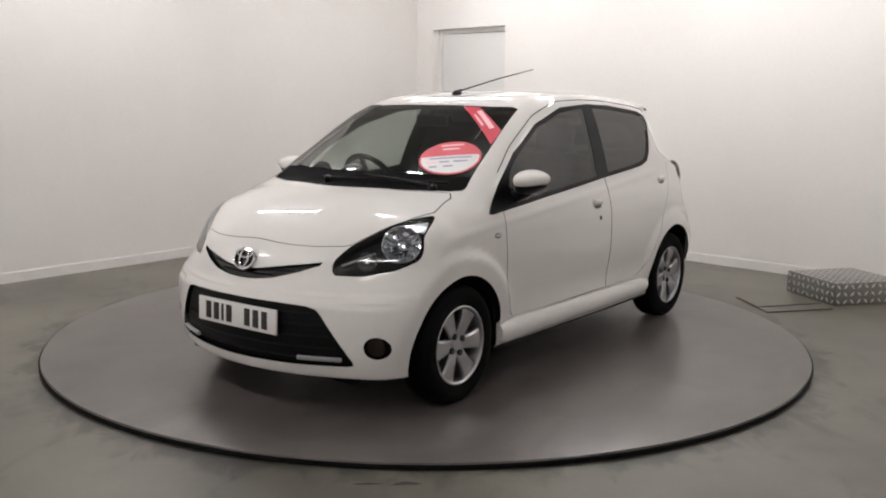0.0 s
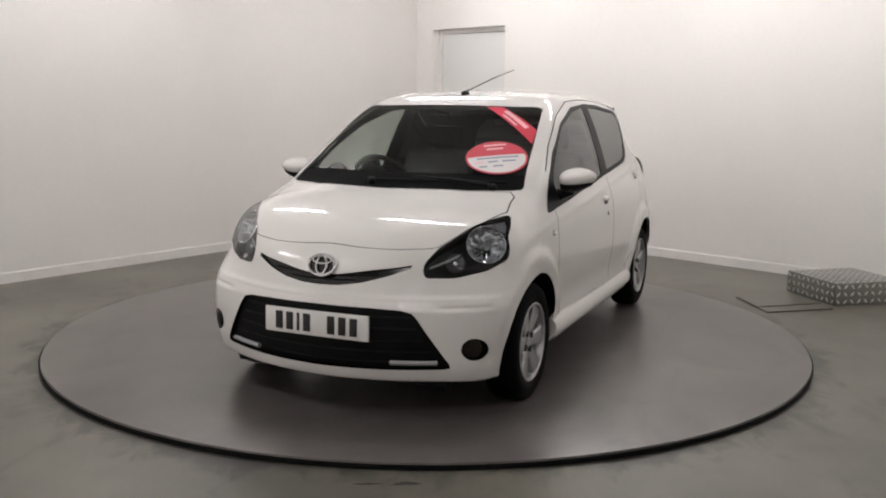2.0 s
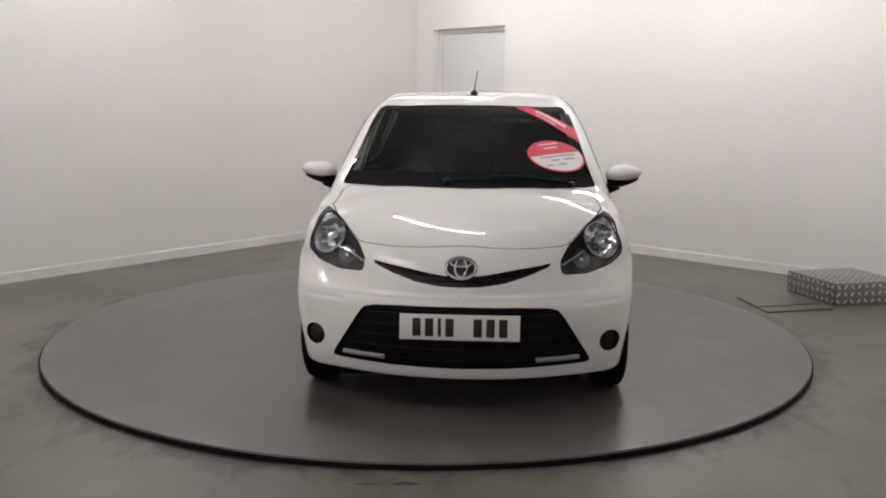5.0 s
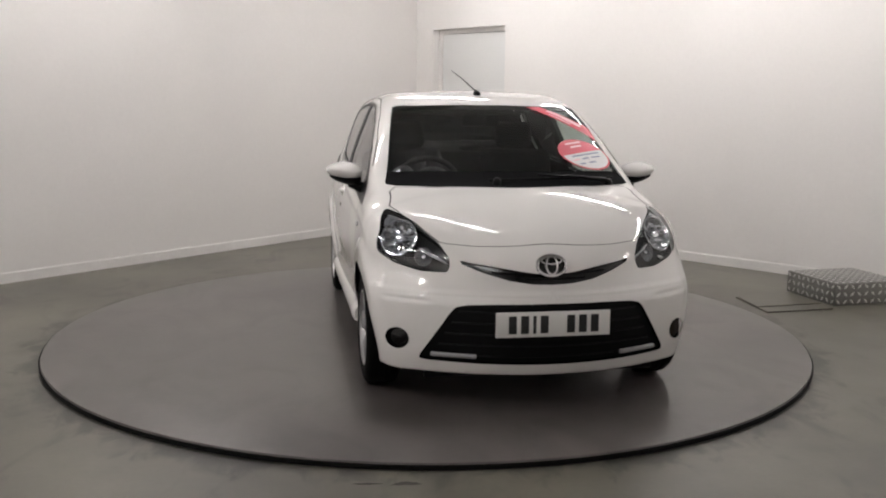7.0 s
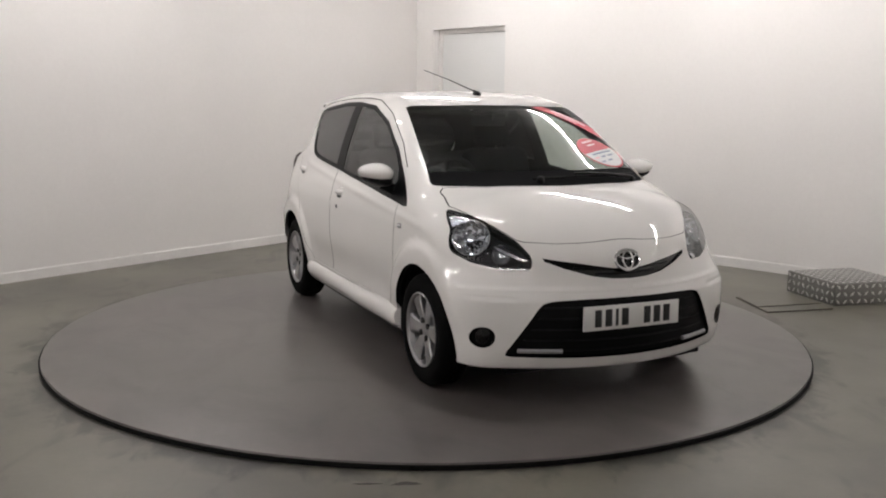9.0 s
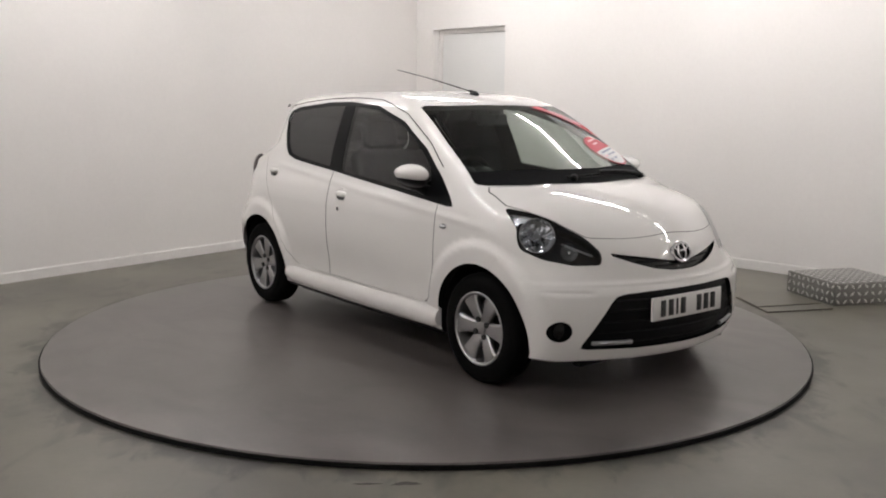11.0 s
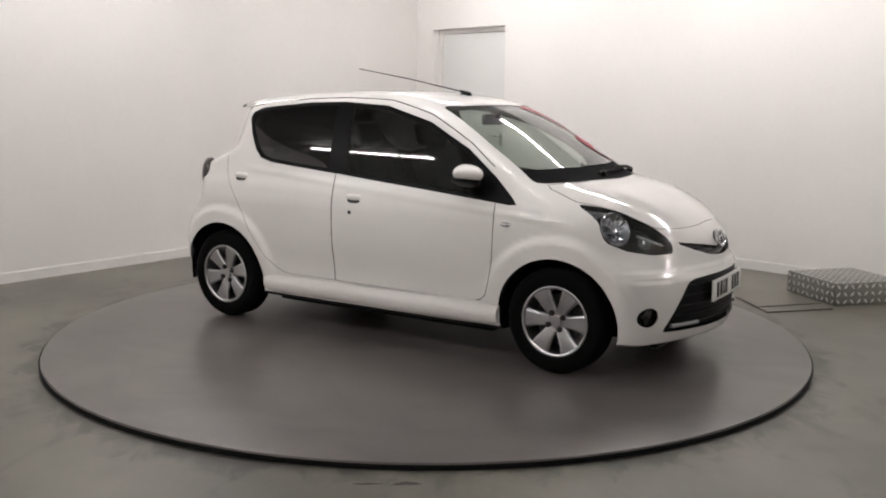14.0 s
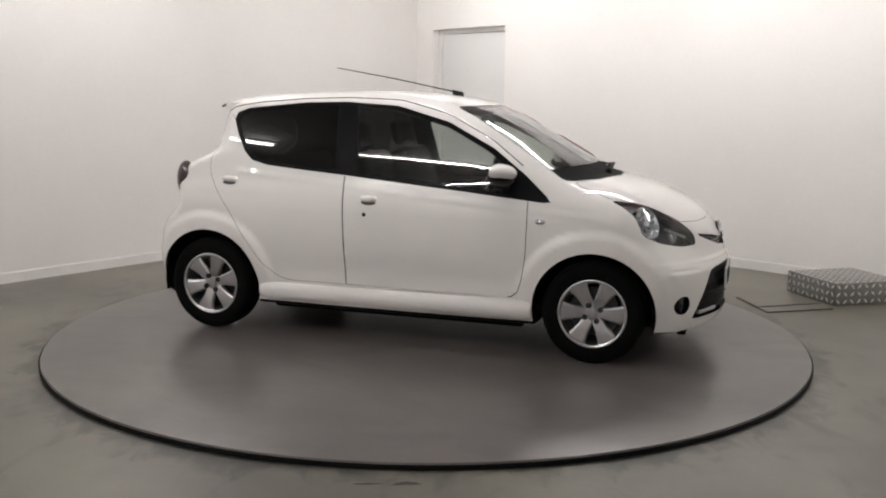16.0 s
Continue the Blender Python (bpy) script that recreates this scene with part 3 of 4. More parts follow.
UPPER_GRILLE = [(0.0, 0.642), (0.07, 0.643), (0.13, 0.651), (0.23, 0.667), (0.345, 0.682), (0.392, 0.690), (0.385, 0.675), (0.30, 0.643), (0.19, 0.612), (0.09, 0.598), (0.0, 0.595)]
LOWER_GRILLE = [(0.0, 0.517), (0.25, 0.514), (0.38, 0.508), (0.425, 0.497), (0.45, 0.470), (0.51, 0.375), (0.572, 0.275), (0.575, 0.255), (0.55, 0.249), (0.3, 0.243), (0.0, 0.241)]
TAILGATE = [(0.0, 1.37), (0.45, 1.33), (0.52, 1.22), (0.60, 0.95), (0.56, 0.62), (0.0, 0.60)]
REAR_WINDOW = [(0.0, 1.30), (0.40, 1.27), (0.47, 1.20), (0.53, 1.00), (0.48, 0.965), (0.0, 0.955)]
TAILLAMP = [(-1.36, 0.728, 1.0), (-1.345, 0.735, 0.94), (-1.37, 0.745, 0.87), (-1.44, 0.70, 0.85), (-1.485, 0.63, 0.86), (-1.48, 0.60, 0.95), (-1.45, 0.61, 1.02), (-1.40, 0.67, 1.03)]


def arch(xc, r):
    pts = [(xc + r * math.cos(a), HUBZ + r * 0.985 * math.sin(a)) for a in np.linspace(-0.42, math.pi + 0.42, 60)]
    return pts


def under():
    """The part of the body below the sill line."""
    z = 0.205
    side = [(x, z) for x in np.linspace(-1.40, 1.45, 90)]
    n = len(side)
    s = np.array(side)
    a = to_param(meet(np.stack([s[:, 0], np.zeros(n), s[:, 1]], 1), np.stack([s[:, 0], np.ones(n) * 1.5, s[:, 1]], 1)))
    yf = np.linspace(0.66, 0, 30)
    f = to_param(meet(np.stack([yf * 0 + 1, yf, yf * 0 + z - 0.015], 1), np.stack([yf * 0 + 2.6, yf, yf * 0 + z - 0.015], 1)))
    r = to_param(meet(np.stack([yf[::-1] * 0 - 1, yf[::-1], yf * 0 + z + 0.02], 1), np.stack([yf * 0 - 2.6, yf[::-1], yf * 0 + z + 0.02], 1)))
    return np.concatenate([r, a, f])


def build_shell(car):
    """The whole skin of the car, cut along its outlines into panels, panes and lamps."""
    regions = {}
    regions["arch"] = by_side(arch(AXLE, 0.333))
    regions["arch_rear"] = by_side(arch(-AXLE, 0.342))
    regions["under"] = under()
    regions["rear_glass"] = by_side(REAR_GLASS)
    regions["front_glass"] = by_side(FRONT_GLASS)
    regions["dlo"] = by_side(DLO)
    regions["cowl"] = by_top(COWL)
    regions["screen"] = by_top(SCREEN)
    regions["headlamp"] = to_param(snap(rounded(dense(HEADLAMP, 0.04), 2)))
    regions["taillamp"] = to_param(snap(rounded(dense(TAILLAMP, 0.05), 2)))
    regions["upper_grille"] = by_front(UPPER_GRILLE)
    regions["lower_grille"] = by_front(LOWER_GRILLE)
    regions["fog"] = by_front(circle(0.668, 0.338, 0.049))
    regions["rear_window"] = by_rear(REAR_WINDOW)
    regions["front_door"] = by_side(FRONT_DOOR)
    regions["rear_door"] = by_side(REAR_DOOR)
    regions["bonnet"] = to_param(snap(dense(BONNET, 0.03)))
    regions["tailgate"] = by_rear(TAILGATE)
    for k, g in (("front_door", 0.0045), ("rear_door", 0.0022), ("bonnet", 0.0045), ("tailgate", 0.005), ("headlamp", 0.003), ("taillamp", 0.003)):
        regions["gap_" + k] = grown(regions[k], g)
    order = ["arch", "arch_rear", "under", "rear_glass", "front_glass", "dlo", "cowl", "screen", "headlamp", "taillamp", "upper_grille",
             "lower_grille", "fog", "rear_window", "front_door", "rear_door", "bonnet", "gap_headlamp", "gap_taillamp", "gap_front_door",
             "gap_rear_door", "gap_bonnet", "tailgate", "gap_tailgate"]
    pts, edges = [], []
    for k in order:
        q = regions[k]
        keep = np.linalg.norm(q - np.roll(q, -1, axis=0), axis=1) > 4e-4
        q = q[keep]
        base = len(pts)
        pts += [tuple(v) for v in q]
        edges += [(base + i, base + (i + 1) % len(q)) for i in range(len(q))]
    for u in np.linspace(-UEND, UEND, 250):
        n = max(4, int(112 * math.cos(min(1.45, max(0, (abs(u) - AX1) / FAN)))))
        pts += [(u, FAN * math.pi * i / n) for i in range(n + 1)]
    for off in np.linspace(-0.036, 0.036, 11):
        line = np.array([(x, 0.886 - 0.085 * x + off) for x in np.linspace(-1.0, 1.25, 110)])
        n = len(line)
        pts += [tuple(v) for v in to_param(meet(np.stack([line[:, 0], np.zeros(n), line[:, 1]], 1), np.stack([line[:, 0], np.ones(n) * 1.5, line[:, 1]], 1)))]
    for off in np.linspace(0.492, 0.578, 22):
        line = np.array([(y, off) for y in np.linspace(0.01, 0.74, 46)])
        n = len(line)
        pts += [tuple(v) for v in to_param(meet(np.stack([np.ones(n), line[:, 0], line[:, 1]], 1), np.stack([np.ones(n) * 2.6, line[:, 0], line[:, 1]], 1)))]
    got = delaunay_2d_cdt([Vector(p) for p in pts], edges, [], 0, 1e-6)
    q = np.array([(v[0], v[1]) for v in got[0]])
    tri = np.array([f for f in got[2] if len(f) == 3])
    P = from_param(q)
    N = gradient(P)
    mid = q[tri].mean(1)
    kind = np.full(len(tri), len(order))
    for i in reversed(range(len(order))):
        kind[within(regions[order[i]], mid)] = i
    # all triangles face outwards
    g = np.cross(P[tri[:, 1]] - P[tri[:, 0]], P[tri[:, 2]] - P[tri[:, 0]])
    flip = np.einsum("ij,ij->i", g, N[tri[:, 0]]) < 0
    tri[flip] = tri[flip][:, ::-1]
    area = np.linalg.norm(g, axis=1)
    ok = area > 1e-9

    def piece(kinds, offset=0.0, sides=(1, -1)):
        sel = np.isin(kind, [order.index(k) if k in order else len(order) for k in kinds]) & ok
        t = tri[sel]
        use = np.unique(t)
        back = np.full(len(P), -1)
        back[use] = np.arange(len(use))
        V, F, M = [], [], []
        for s in sides:
            mir = np.array([1, s, 1])
            base = len(V) and len(np.concatenate(V))
            V.append((P[use] + N[use] * offset) * mir)
            M.append(N[use] * mir)
            F.append((back[t] if s > 0 else back[t][:, ::-1]) + base)
        return np.concatenate(V), np.concatenate(F), np.concatenate(M)

    def panel(name, kinds, mat, offset=0.0, side=None, label="", parent=None, inner=False):
        V, F, M = piece(kinds, offset, (1, -1) if side is None else (side,))
        if inner:
            F, M = F[:, ::-1], -M
        return finish(name, V, F, mat, parent or car, label, normals=M)

    out = {}
    panel("body", ["rest", "taillamp", "gap_taillamp"], M_PAINT, label="glossy white painted body shell")
    panel("underbody", ["under"], M_BLACK, -0.004)
    panel("bonnet", ["bonnet"], M_PAINT)
    panel("tailgate", ["tailgate"], M_PAINT)
    panel("windscreen", ["screen"], M_SCREEN, -0.003, label="clear windscreen")
    panel("cowl", ["cowl"], M_LINER, -0.006, label="black plastic scuttle panel")
    panel("rear_window", ["rear_window"], M_TINTGLASS, -0.003)
    panel("upper_grille", ["upper_grille"], M_GLOSSBLACK, -0.018, label="black upper grille slot")
    panel("lower_grille", ["lower_grille"], M_BLACK, -0.022, label="black lower bumper grille")
    for s in (1, -1):
        d = panel("front_door", ["front_door"], M_PAINT, side=s)
        out["front_door", s] = d
        panel("window", ["front_glass"], M_SIDEGLASS, -0.004, s, "", d)
        d = panel("rear_door", ["rear_door"], M_PAINT, side=s)
        out["rear_door", s] = d
        panel("window", ["rear_glass"], M_TINTGLASS, -0.004, s, "dark tinted window", d)
        panel("window_frame", ["dlo"], M_FRAME, -0.001, s, "black window surround")
        out["headlamp", s] = panel("headlamp", ["headlamp"], M_LAMPBEZEL, -0.070, s, "dark-backed headlamp")
        panel("lens", ["headlamp"], M_LENS, -0.001, s, "clear lamp lens", out["headlamp", s])
        bm = bmesh.new()
        bmesh.ops.create_uvsphere(bm, u_segments=28, v_segments=18, radius=1.0, matrix=pose(-1.385, 0.672 * s, 0.900, 0, 0, 38 * s) @ Matrix.Diagonal((0.078, 0.056, 0.116, 1)))
        part("tail_lamp", bm, M_TAIL, car, "dark red bulging tail lamp")
        out["fog", s] = panel("fog_lamp", ["fog"], M_BLACK, -0.03, s, "dark round fog lamp recess")
    solid = ["rest", "front_door", "rear_door", "bonnet", "tailgate", "dlo", "cowl", "gap_front_door", "gap_rear_door", "gap_bonnet",
             "gap_tailgate", "gap_headlamp", "gap_taillamp", "taillamp"]
    V, F, M = piece(solid, -0.028)
    high = V[F].mean(1)[:, 2] > 1.30
    finish("lining", V, F[~high][:, ::-1], M_LINER, car, "dark interior lining", normals=-M)
    finish("headliner", V, F[high][:, ::-1], M_HEADLINER, car, "roof lining toned dark to deepen the cabin's shade", normals=-M)
    V, F, M = piece(["headlamp", "upper_grille", "lower_grille", "fog", "under"], -0.095)
    finish("bulkhead", V, F, M_LINER, car, "", normals=M)
    return out


def on_body(p):
    """A point on the skin near p, and the skin's normal there."""
    q = snap([p])
    return Vector(q[0]), Vector(gradient(q)[0])


def facing(p, n, up=(0, 0, 1)):
    """A space at p with z along n and y as near to up as can be."""
    z = Vector(n).normalized()
    x = Vector(up).cross(z).normalized()
    y = z.cross(x)
    return Matrix(((x.x, y.x, z.x, p[0]), (x.y, y.y, z.y, p[1]), (x.z, y.z, z.z, p[2]), (0, 0, 0, 1)))


def drape(name, outline, m, lift, mat, parent, label="", thick=0.0015, gap=0.02):
    """A thin sheet whose flat outline (in the space m) is laid on the skin."""
    bm = bmesh.new()
    o = dense(outline, gap)
    xs, ys = o[:, 0], o[:, 1]
    inner = [(x, y) for x in np.arange(xs.min(), xs.max(), gap) for y in np.arange(ys.min(), ys.max(), gap)]
    inner = [p for p in inner if within(o, np.array([p]))[0]]
    pts = [tuple(p) for p in o] + inner
    got = delaunay_2d_cdt([Vector(p) for p in pts], [(i, (i + 1) % len(o)) for i in range(len(o))], [], 1, 1e-5)
    V = np.array([tuple(m @ Vector((v[0], v[1], 0))) for v in got[0]])
    P = snap(V)
    N = gradient(P)
    return finish(name, P + N * lift, [f for f in got[2]], mat, parent, label, normals=N)


def build_wheel(car, x, s):
    w = new("wheel")
    w.parent = car
    w["label"] = "black tyre on a six-spoke silver alloy wheel"
    R, r, h = WHEELR, 0.182, 0.078
    bm = bmesh.new()
    prof = [(r, -h), (r + 0.03, -h - 0.006), (R - 0.035, -h - 0.005), (R - 0.012, -h + 0.006), (R - 0.002, -h + 0.022), (R, -0.03), (R - 0.004, -0.029), (R - 0.004, -0.023), (R, -0.022),
            (R, -0.003), (R - 0.004, -0.002), (R - 0.004, 0.002), (R, 0.003), (R, 0.022), (R - 0.004, 0.023), (R - 0.004, 0.029), (R, 0.03), (R - 0.002, h - 0.022), (R - 0.012, h - 0.006),
            (R - 0.035, h + 0.005), (R - 0.05, h + 0.0065), (r + 0.03, h + 0.006), (r + 0.012, h + 0.003), (r, h - 0.002)]
    lathe(bm, prof, 64, closed=True)
    part("tyre", bm, M_TYRE, w)
    bm = bmesh.new()
    lathe(bm, [(r + 0.002, h - 0.012), (r + 0.004, h + 0.002), (r - 0.002, h + 0.004), (r - 0.010, h - 0.001), (r - 0.014, h - 0.02), (r - 0.03, 0.0), (r - 0.03, -h + 0.01), (r, -h + 0.01)], 64, closed=True)
    rim = part("rim", bm, M_ALLOY, w, "silver alloy rim")
    bm = bmesh.new()
    lathe(bm, [(0.0, 0.0), (0.135, 0.0), (0.135, 0.006), (0.0, 0.006)], 40)
    bmesh.ops.remove_doubles(bm, verts=bm.verts, dist=1e-5)
    part("brake_disc", bm, M_STEEL, rim)
    for i in range(6):
        a = (0.0 if x > 0 else 0.25) + i * math.pi / 3
        bm = bmesh.new()
        rows = []
        for q, half, z, dep in ((0.030, 0.030, 0.052, 0.035), (0.06, 0.031, 0.060, 0.030), (0.10, 0.036, 0.066, 0.026), (0.14, 0.045, 0.069, 0.024), (0.172, 0.056, 0.069, 0.024)):
            rows.append([bm.verts.new((q, t * half, zz)) for t, zz in ((-1, z - dep), (-1, z - 0.006), (-0.75, z), (0.75, z), (1, z - 0.006), (1, z - dep))])
        for A, B in zip(rows, rows[1:]):
            for j in range(6):
                bm.faces.new((A[j], A[(j + 1) % 6], B[(j + 1) % 6], B[j]))
        bm.faces.new(rows[0]), bm.faces.new(rows[-1][::-1])
        bmesh.ops.rotate(bm, verts=bm.verts, cent=(0, 0, 0), matrix=Matrix.Rotation(a, 3, "Z"))
        part("spoke", bm, M_ALLOY, rim, angle=25)
    bm = bmesh.new()
    lathe(bm, [(0.058, 0.02), (0.060, 0.045), (0.052, 0.055), (0.030, 0.056), (0.028, 0.060), (0.0, 0.062)], 32)
    bmesh.ops.remove_doubles(bm, verts=bm.verts, dist=1e-5)
    part("hub", bm, M_ALLOY, rim)
    for i in range(4):
        a = 0.5 + i * math.pi / 2
        bm = bmesh.new()
        lathe(bm, [(0.0155, 0.05), (0.0155, 0.0635), (0.010, 0.065), (0.0, 0.0635)], 12, Matrix.Translation((0.047 * math.cos(a), 0.047 * math.sin(a), 0)))
        part("wheel_bolt", bm, M_PLATEBAR, rim)
    w.matrix_basis = pose(x, s * (TRACK - 0.075), HUBZ, -90 * s, 0, 0)
    return w


def build_wheelhouse(car, x, s, r):
    bm = bmesh.new()
    n = 30
    rows = []
    for y in (0.74, 0.45):
        rows.append([bm.verts.new((x + r * math.cos(a), s * y, HUBZ + r * math.sin(a))) for a in np.linspace(-0.2, math.pi + 0.2, n)])
    for i in range(n - 1):
        bm.faces.new((rows[0][i], rows[0][i + 1], rows[1][i + 1], rows[1][i]))
    bm.faces.new(rows[1])
    part("wheelhouse", bm, M_LINER, car, "black wheel arch liner")


def build_mirror(car, s):
    mir = new("door_mirror")
    mir.parent = car
    mir["label"] = "white door mirror on a black foot"
    bm = bmesh.new()
    bmesh.ops.create_uvsphere(bm, u_segments=36, v_segments=20, radius=1.0)
    for v in bm.verts:
        x, y, z = v.co
        f = 1.0 if x > 0 else 0.5
        e = 1 - 0.16 * y
        v.co = Vector((x * 0.098 * f, y * 0.097, z * 0.050 * e + 0.008 * y + 0.004))
        if v.co.x < -0.041:
            v.co.x = -0.041
    part("housing", bm, M_PAINT, mir, "glossy white mirror cap")
    bm = bmesh.new()
    bmesh.ops.create_circle(bm, cap_ends=True, segments=36, radius=1.0)
    for v in bm.verts:
        v.co = Vector((-0.0425, v.co.x * 0.050, v.co.y * 0.028))
    part("mirror_glass", bm, M_MIRROR, mir)
    bm = bmesh.new()
    tube(bm, [(0.0, -0.03, -0.055), (0.0, -0.075, -0.078), (0.01, -0.13, -0.10)], [0.030, 0.027, 0.036], 12)
    part("foot", bm, M_BLACK, mir, "black mirror foot")
    bm = bmesh.new()
    bmesh.ops.create_uvsphere(bm, u_segments=28, v_segments=16, radius=1.0)
    for v in bm.verts:
        x, y, z = v.co
        v.co = Vector((x * 0.074 + 0.006, y * 0.086 - 0.006, z * 0.036 * (1 - 0.35 * y) - 0.030 + 0.010 * y))
    part("lower_cover", bm, M_BLACK, mir, "black lower mirror cover")
    mir.matrix_basis = pose(0.655, s * 0.829, 1.012, 0, 0, 0) @ Matrix.Diagonal((1, s, 1, 1))
    return mir


def build_handle(door, p, s, tilt):
    q, n = on_body(p)
    q, n = Vector((q.x, q.y * s, q.z)), Vector((n.x, n.y * s, n.z))
    m = facing(q, n) @ Matrix.Rotation(tilt * s, 4, "Z")
    bm = bmesh.new()
    bmesh.ops.create_uvsphere(bm, u_segments=24, v_segments=12, radius=1.0)
    for v in bm.verts:
        x, y, z = v.co
        v.co = m @ Vector((math.copysign(abs(x) ** 0.7, x) * 0.050, math.copysign(abs(y) ** 0.8, y) * 0.019, max(z, -0.2) * 0.026))
    h = part("door_handle", bm, M_PAINT, door, "white pull handle")
    # flat dark disc: the shadow under the pull, laid on as colour
    bm = bmesh.new()
    lathe(bm, [(0.0, -0.002), (0.050, -0.002), (0.046, 0.0016), (0.0, 0.0016)], 32, m @ Matrix.Translation((0, -0.0225, 0)) @ Matrix.Diagonal((1, 0.27, 1, 1)))
    bmesh.ops.remove_doubles(bm, verts=bm.verts, dist=1e-6)
    part("handle_shadow", bm, M_STEEL, h)
    # the pressed round dish behind the pull
    bm = bmesh.new()
    tube(bm, [m @ Vector((0.050 * math.cos(w), 0.040 * math.sin(w) - 0.004, -0.0012)) for w in np.linspace(-0.9, math.pi + 0.9, 40)], 0.0032, 8)
    part("handle_dish", bm, M_PAINT, h)


def build_lamp(lamp, s):
    """Faceted reflector bowls, a bulb shade, and the chromed trim inside the headlamp."""
    rnd = random.Random(7)
    flip = Matrix.Diagonal((1, s, 1, 1))
    for p, r, d, mat, deep in (((1.432, 0.640, 0.770), 0.086, 0.040, M_REFLECTOR, 0.030), ((1.560, 0.548, 0.700), 0.044, 0.022, M_SMOKED, 0.034)):
        q, n = on_body(p)
        m = facing(q - n * deep, n + Vector((0.22, 0.0, -0.10)))
        bm = bmesh.new()
        steps = 40
        rings = []
        for k, (rr, h) in enumerate(((1.0, 0.0), (0.92, -0.30), (0.76, -0.58), (0.58, -0.78), (0.40, -0.92), (0.24, -1.0))):
            ring = []
            for i in range(steps):
                w = 2 * math.pi * i / steps
                f = 1 + (0.035 * rnd.uniform(-1, 1) if k else 0.0)
                ring.append(bm.verts.new(flip @ (m @ Vector((r * rr * f * math.cos(w), r * rr * f * math.sin(w), h * d * (1 + (0.16 * rnd.uniform(-1, 1) if k else 0)))))))
            rings.append(ring)
        for A, B in zip(rings, rings[1:]):
            for i in range(steps):
                bm.faces.new((A[i], A[(i + 1) % steps], B[(i + 1) % steps], B[i]))
        bm.faces.new(rings[-1])
        ref = part("reflector", bm, mat, lamp, "chromed round reflector" if r > 0.06 else "smoked turn signal reflector", smooth=False)
        bm = bmesh.new()
        tube(bm, [flip @ (m @ Vector((r * math.cos(2 * math.pi * i / 40), r * math.sin(2 * math.pi * i / 40), 0.001))) for i in range(41)], r * 0.035, 8, cap=False)
        part("reflector_ring", bm, M_CHROME if r > 0.06 else M_LAMPBEZEL, ref)
        bm = bmesh.new()
        lathe(bm, [(0.26 * r, -d), (0.27 * r, -0.35 * d), (0.20 * r, -0.12 * d), (0.0, -0.05 * d)], 20, flip @ m)
        bmesh.ops.remove_doubles(bm, verts=bm.verts, dist=1e-6)
        part("bulb_shade", bm, M_CHROME, ref)
    # chromed trim over the bowl's upper outer side, and a pale strip painting the bezel edge's highlight
    for name, depth, mat, rim in (("lamp_trim", 0.022, M_REFLECTOR, ((1.415, 0.585, 0.842), (1.345, 0.628, 0.860), (1.275, 0.668, 0.868), (1.305, 0.690, 0.838), (1.345, 0.694, 0.806), (1.355, 0.684, 0.826), (1.375, 0.646, 0.843))),
                                  ("bezel_edge_highlight", 0.030, M_STRIP, ((1.640, 0.462, 0.690), (1.575, 0.525, 0.722), (1.530, 0.562, 0.742), (1.524, 0.566, 0.736), (1.570, 0.530, 0.714), (1.640, 0.464, 0.681)))):
        bm = bmesh.new()
        levels = []
        for k in (0.0, 0.012):
            levels.append([bm.verts.new(flip @ (q - n * (depth + k))) for q, n in (on_body(p) for p in rim)])
        bm.faces.new(levels[0]), bm.faces.new(levels[1][::-1])
        for i in range(len(rim)):
            j = (i + 1) % len(rim)
            bm.faces.new((levels[0][i], levels[0][j], levels[1][j], levels[1][i]))
        bmesh.ops.triangulate(bm, faces=list(bm.faces))
        part(name, bm, mat, lamp, smooth=False)


def build_seat(car, x, y):
    seat = new("front_seat")
    seat.parent = car
    seat["label"] = "black cloth front seat with headrest"
    bm = bmesh.new()
    box(bm, 0.50, 0.48, 0.16, Matrix.Rotation(radians(-8), 4, "Y"), 0.05, 3)
    part("cushion", bm, M_SEAT, seat)
    bm = bmesh.new()
    box(bm, 0.15, 0.46, 0.60, Matrix.Translation((-0.33, 0, 0.30)) @ Matrix.Rotation(radians(-20), 4, "Y"), 0.055, 3)
    part("backrest", bm, M_SEAT, seat)
    bm = bmesh.new()
    box(bm, 0.09, 0.25, 0.17, Matrix.Translation((-0.47, 0, 0.68)) @ Matrix.Rotation(radians(-14), 4, "Y"), 0.04, 3)
    tube(bm, [(-0.45, 0.06, 0.50), (-0.46, 0.06, 0.64)], 0.007)
    tube(bm, [(-0.45, -0.06, 0.50), (-0.46, -0.06, 0.64)], 0.007)
    part("headrest", bm, M_SEAT, seat)
    seat.matrix_basis = pose(x, y, 0.50)


